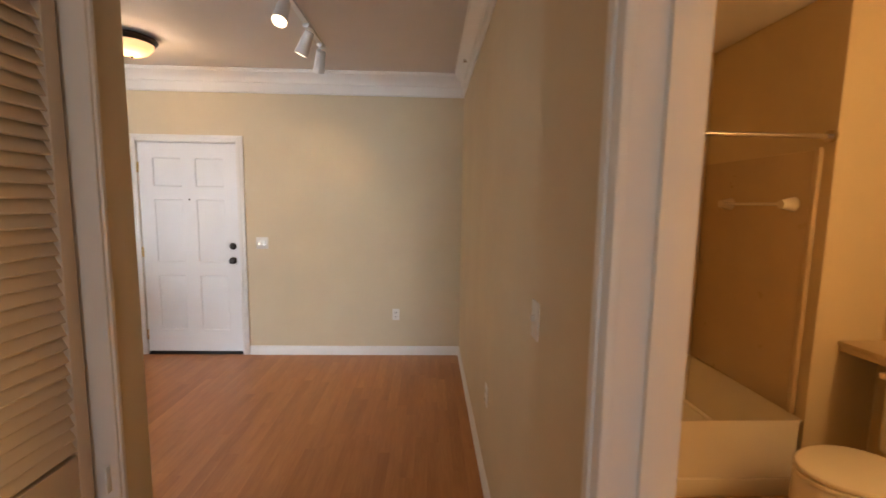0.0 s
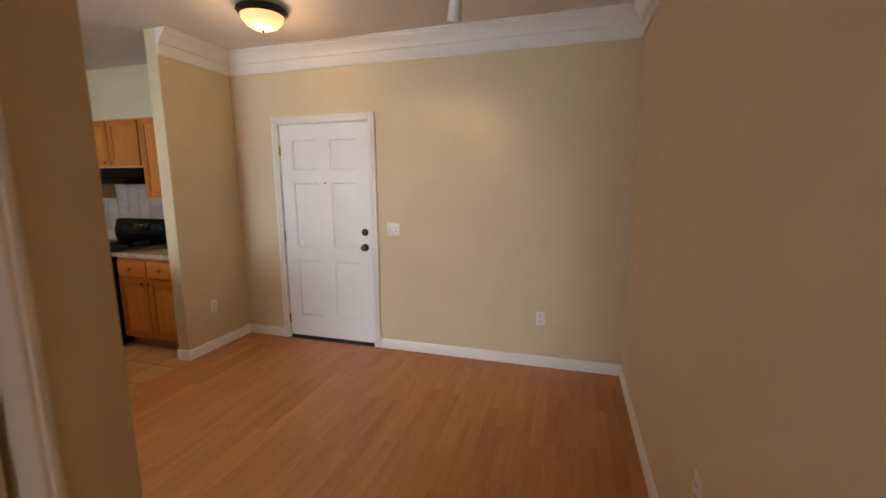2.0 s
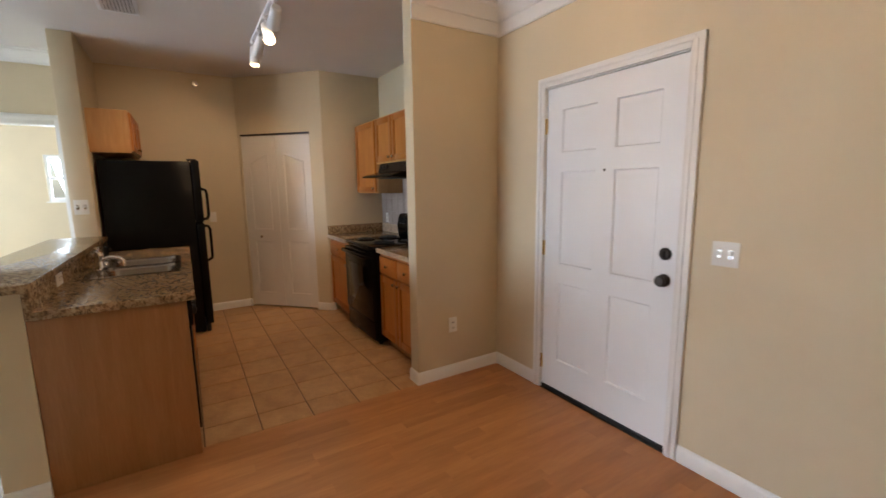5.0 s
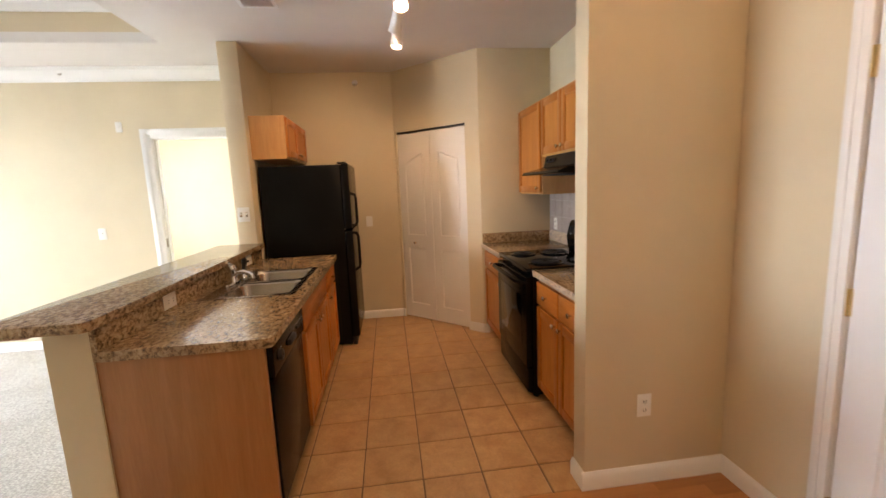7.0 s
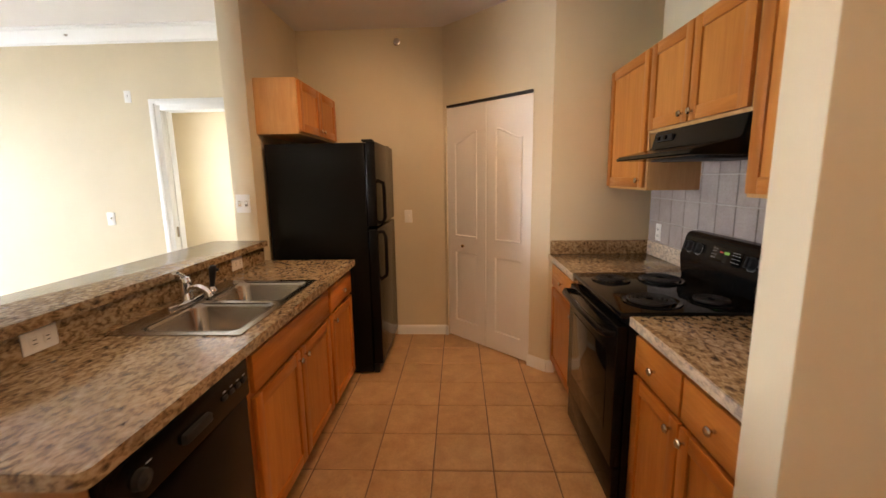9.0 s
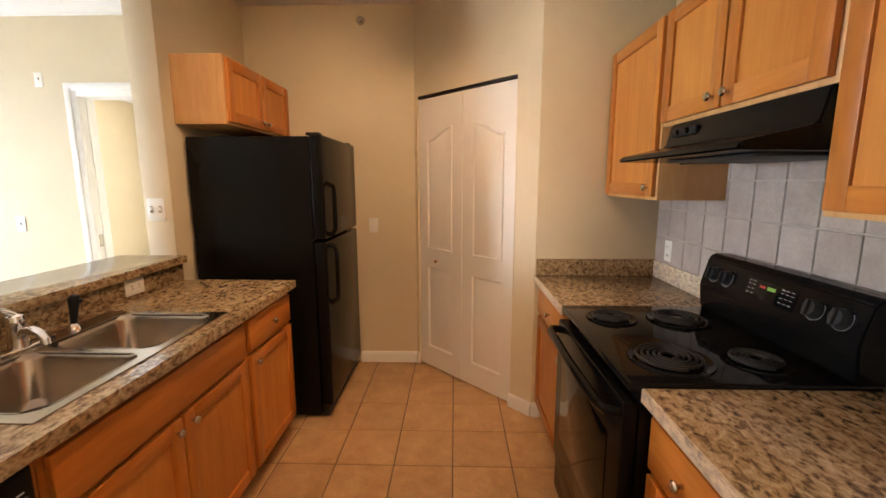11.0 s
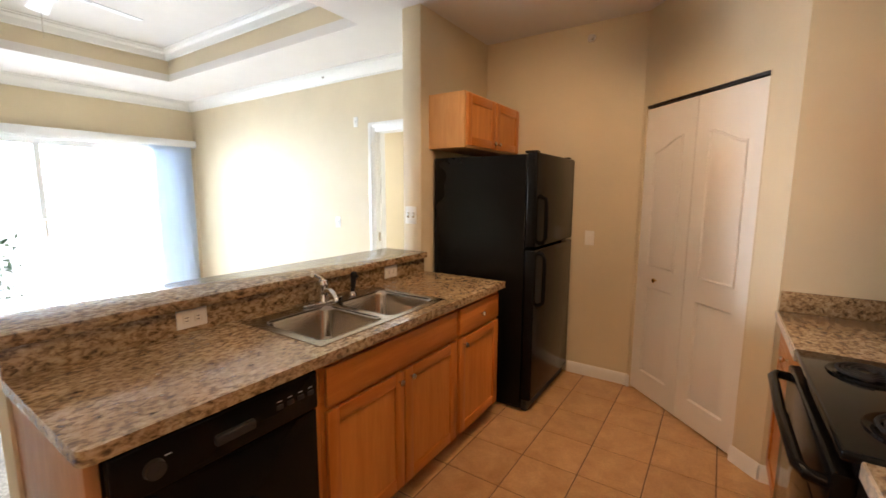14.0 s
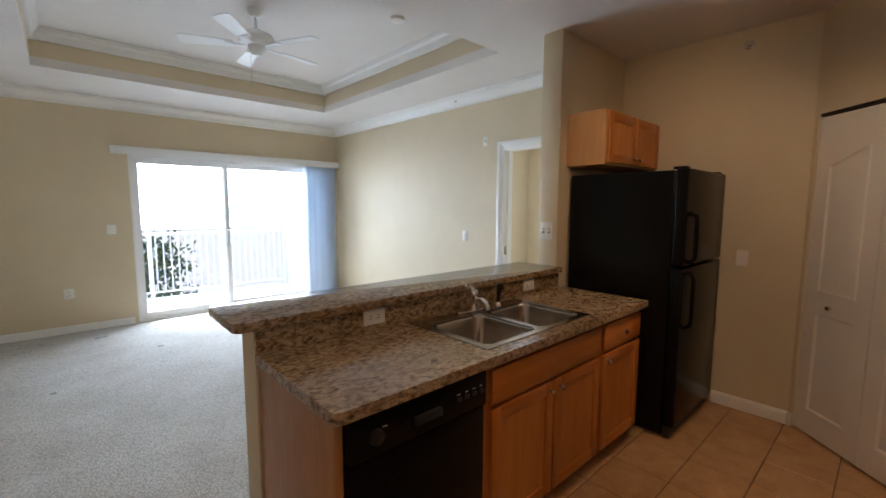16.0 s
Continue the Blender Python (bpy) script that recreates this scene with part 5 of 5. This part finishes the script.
for k in range(5):
    ang = -25 + 72 * k
    at = pose(FC.x, FC.y, 2.775, 0, 0, ang) @ pose(0, 0, 0, 11)
    pts = [(0.17, -0.045), (0.53, -0.065), (0.555, -0.055), (0.565, 0.0), (0.555, 0.055), (0.53, 0.065), (0.17, 0.045)]
    bl = part("blade", prism(pts, 0, 0.006, 0.002, 1), FANW, fn, at=at)
    part("blade_iron", boxes((0.08, 0.20, -0.018, 0.018, -0.006, 0.0), (0.17, 0.23, -0.035, 0.035, -0.006, 0.0), bev=0.002), FANW, bl, at=at)

# smoke alarm
sm = thing("smoke_alarm", (-4.45, 0.40, TZ), "small cream ceiling detector", "smoke alarm")
part("cover", lathe([(0, 0), (0.06, 0), (0.058, -0.025), (0.04, -0.035), (0, -0.036)], 28, pose(-4.45, 0.40, TZ)), PLATE, sm)

# ---- balcony and outdoors ----
structure("balcony_floor", boxes((-5.9, -1.9, LR_SOUTH - 1.75, LR_SOUTH - T, -0.16, -0.03)), CONCRETE, "pale concrete balcony floor", "balcony")
structure("balcony_side_wall", boxes((-5.75, -5.45, LR_SOUTH - 1.75, LR_SOUTH - T, -0.03, 2.6)), STUCCO, "pale stucco wall closing the balcony", "wall")
structure("balcony_side_wall", boxes((-2.2, -1.9, LR_SOUTH - 1.75, LR_SOUTH - T, -0.03, 2.6)), STUCCO, "pale stucco wall closing the balcony", "wall")
structure("balcony_roof", boxes((-5.9, -1.9, LR_SOUTH - 1.85, LR_SOUTH - T, 2.6, 2.72)), STUCCO, "balcony soffit above", "ceiling")
RY = LR_SOUTH - 1.65
rl = thing("balcony_railing", (-3.8, RY, -0.03), "white metal balcony railing with thin upright bars", "railing")
part("top_rail", boxes((-5.45, -2.2, RY - 0.025, RY + 0.025, 1.0, 1.04), bev=0.004), FANW, rl)
part("bottom_rail", boxes((-5.45, -2.2, RY - 0.015, RY + 0.015, 0.06, 0.09), bev=0.003), FANW, rl)
for x in (-5.43, -4.33, -3.27, -2.22):
    part("post", boxes((x - 0.022, x + 0.022, RY - 0.022, RY + 0.022, -0.03, 1.0)), FANW, rl)
x = -5.34
while x < -2.25:
    part("baluster", boxes((x - 0.008, x + 0.008, RY - 0.008, RY + 0.008, 0.09, 1.0)), FANW, rl)
    x += 0.105
GZ = -3.0
g = bmesh.new()
bmesh.ops.create_grid(g, x_segments=8, y_segments=8, size=400)
structure("ground", g, GRASS, "pale paved ground far below the balcony", "ground").location = (0, 0, GZ)


def tree(x, y, height, spread, seed, label):
    rng = random.Random(seed)
    t = thing("tree", (x, y, GZ), label, "tree", "trees beyond the balcony")
    trunk = tube([(x, y, GZ), (x + 0.05, y, GZ + height * 0.25), (x - 0.03, y + 0.04, GZ + height * 0.5), (x, y, GZ + height * 0.8)], 0.12)
    for k in range(9):
        a = rng.uniform(0, 6.28)
        z = GZ + height * rng.uniform(0.35, 0.7)
        cyl(trunk, (x, y, z), (x + spread * 0.7 * math.cos(a), y + spread * 0.7 * math.sin(a), z + height * 0.18), 0.05, 0.015, 7)
    part("trunk", trunk, BARK, t)
    verts, faces = [], []
    for k in range(130):
        a, r, u = rng.uniform(0, 6.28), spread * math.sqrt(rng.random()), rng.random()
        c = Vector((x + r * math.cos(a), y + r * math.sin(a), GZ + height * (0.45 + 0.5 * u) - 0.25 * r))
        for j in range(16):
            p = c + Vector([rng.gauss(0, 0.22) for _ in range(3)])
            q = Euler([rng.uniform(0, 6.28) for _ in range(3)]).to_matrix()
            s = rng.uniform(0.06, 0.13)
            n = len(verts)
            verts += [p + q @ Vector(v) * s for v in ((-1, 0, 0), (0, -0.45, 0.1), (1, 0, 0), (0, 0.45, 0.1))]
            faces.append((n, n + 1, n + 2, n + 3))
    me = bpy.data.meshes.new("crown")
    me.from_pydata([v - Vector((x, y, GZ)) for v in verts], [], faces)
    me.materials.append(LEAF)
    o = new("crown", me)
    o.parent = t
    tagged(o, "loose green leafy crown")


tree(-3.6, -11.5, 3.9, 1.5, 3, "leafy green tree beyond the balcony railing")
tree(-11.5, -13, 4.6, 1.6, 5, "leafy green tree beyond the bedroom")

# ---- pieces of floors and walls ----
def shared_piece(name, me, parent, place, turn=0.0):
    o = new(name, me)
    o.parent = parent
    o.location = Vector(place) - BASE[parent]
    o.rotation_euler = (0, 0, turn)
    return o


def tile_mesh(name, sx, sy, thick, material, bev):
    return mesh_of(name, boxes((-sx / 2, sx / 2, -sy / 2, sy / 2, -thick, 0), bev=bev, seg=1), material)


PX, PY = 0.310, 0.308
me = tile_mesh("tile", PX - 0.007, PY - 0.007, 0.02, TILE, 0.003)
X0, Y0 = -3.685 + PX / 2, 2.938 + PY / 2
for i in range(-9, 3):
    for j in range(-6, 6):
        x, y = X0 + i * PX, Y0 + j * PY
        xa, xb, ya, yb = max(x - PX / 2, WEST), min(x + PX / 2, SEAM), max(y - PY / 2, COL), min(y + PY / 2, NORTH)
        if xb - xa < 0.03 or yb - ya < 0.03:
            continue
        if xb - xa > PX - 0.002 and yb - ya > PY - 0.002:
            shared_piece("tile", me, tiles, (x, y, random.uniform(-0.0004, 0.0006)), random.choice((0, math.pi)))
        else:
            cut = tile_mesh("tile", xb - xa - 0.009, yb - ya - 0.009, 0.02, TILE, 0.003)
            shared_piece("tile", cut, tiles, ((xa + xb) / 2, (ya + yb) / 2, 0))

tp = structure("tile_backsplash", boxes((JOG + 0.001, -2.973, NORTH - 0.004, NORTH + 0.01, 1.012, 1.70)), BGROUT, "pinkish-grey square wall tiles behind the range", "backsplash")
Q = 0.155
me = mesh_of("wall_tile", boxes((-Q / 2 + 0.003, Q / 2 - 0.003, -0.004, 0.004, -Q / 2 + 0.003, Q / 2 - 0.003), bev=0.002, seg=1), BTILE)
for i in range(-8, 8):
    for j in range(0, 5):
        x, z = -4.025 + Q * (i + 0.5), 1.003 + Q * (j + 0.5)
        xa, xb, za, zb = max(x - Q / 2, JOG + 0.002), min(x + Q / 2, -2.975), max(z - Q / 2, 1.013), min(z + Q / 2, 1.70)
        if xb - xa < 0.02 or zb - za < 0.02:
            continue
        if xb - xa > Q - 0.002 and zb - za > Q - 0.002:
            shared_piece("wall_tile", me, tp, (x, NORTH - 0.006, z))
        else:
            cut = mesh_of("wall_tile", boxes((-(xb - xa) / 2 + 0.003, (xb - xa) / 2 - 0.003, -0.004, 0.004, -(zb - za) / 2 + 0.003, (zb - za) / 2 - 0.003), bev=0.002, seg=1), BTILE)
            shared_piece("wall_tile", cut, tp, ((xa + xb) / 2, NORTH - 0.006, (za + zb) / 2))

# laminate strips
SW = 0.076
cache = {}
rest = bmesh.new()
for r in range(int((EAST - SEAM) / SW) + 1):
    xa, xb = SEAM + r * SW, min(SEAM + (r + 1) * SW, EAST + T)
    y0 = CARPET_Y if xb < LR_EAST + T else -1.5
    y = y0 - random.uniform(0, 0.6)
    while y < NORTH:
        length = random.choice((0.45, 0.55, 0.70, 0.85))
        ya, yb = max(y, y0), min(y + length, NORTH)
        y += length
        if yb - ya < 0.03:
            continue
        if yb < CARPET_Y:
            box(rest, xa, xb, ya, yb, -0.008, 0)
            continue
        key = (round(xb - xa, 4), round(yb - ya, 4))
        if key not in cache:
            cache[key] = mesh_of("plank", boxes((-(xb - xa) / 2, (xb - xa) / 2, -(yb - ya) / 2, (yb - ya) / 2, -0.005, 0)), LAMINATE, False)
        shared_piece("plank", cache[key], floor, ((xa + xb) / 2, (ya + yb) / 2, random.uniform(-0.0003, 0.0)))
tagged(part("hall_planks", rest, LAMINATE, floor), kind="stuff")
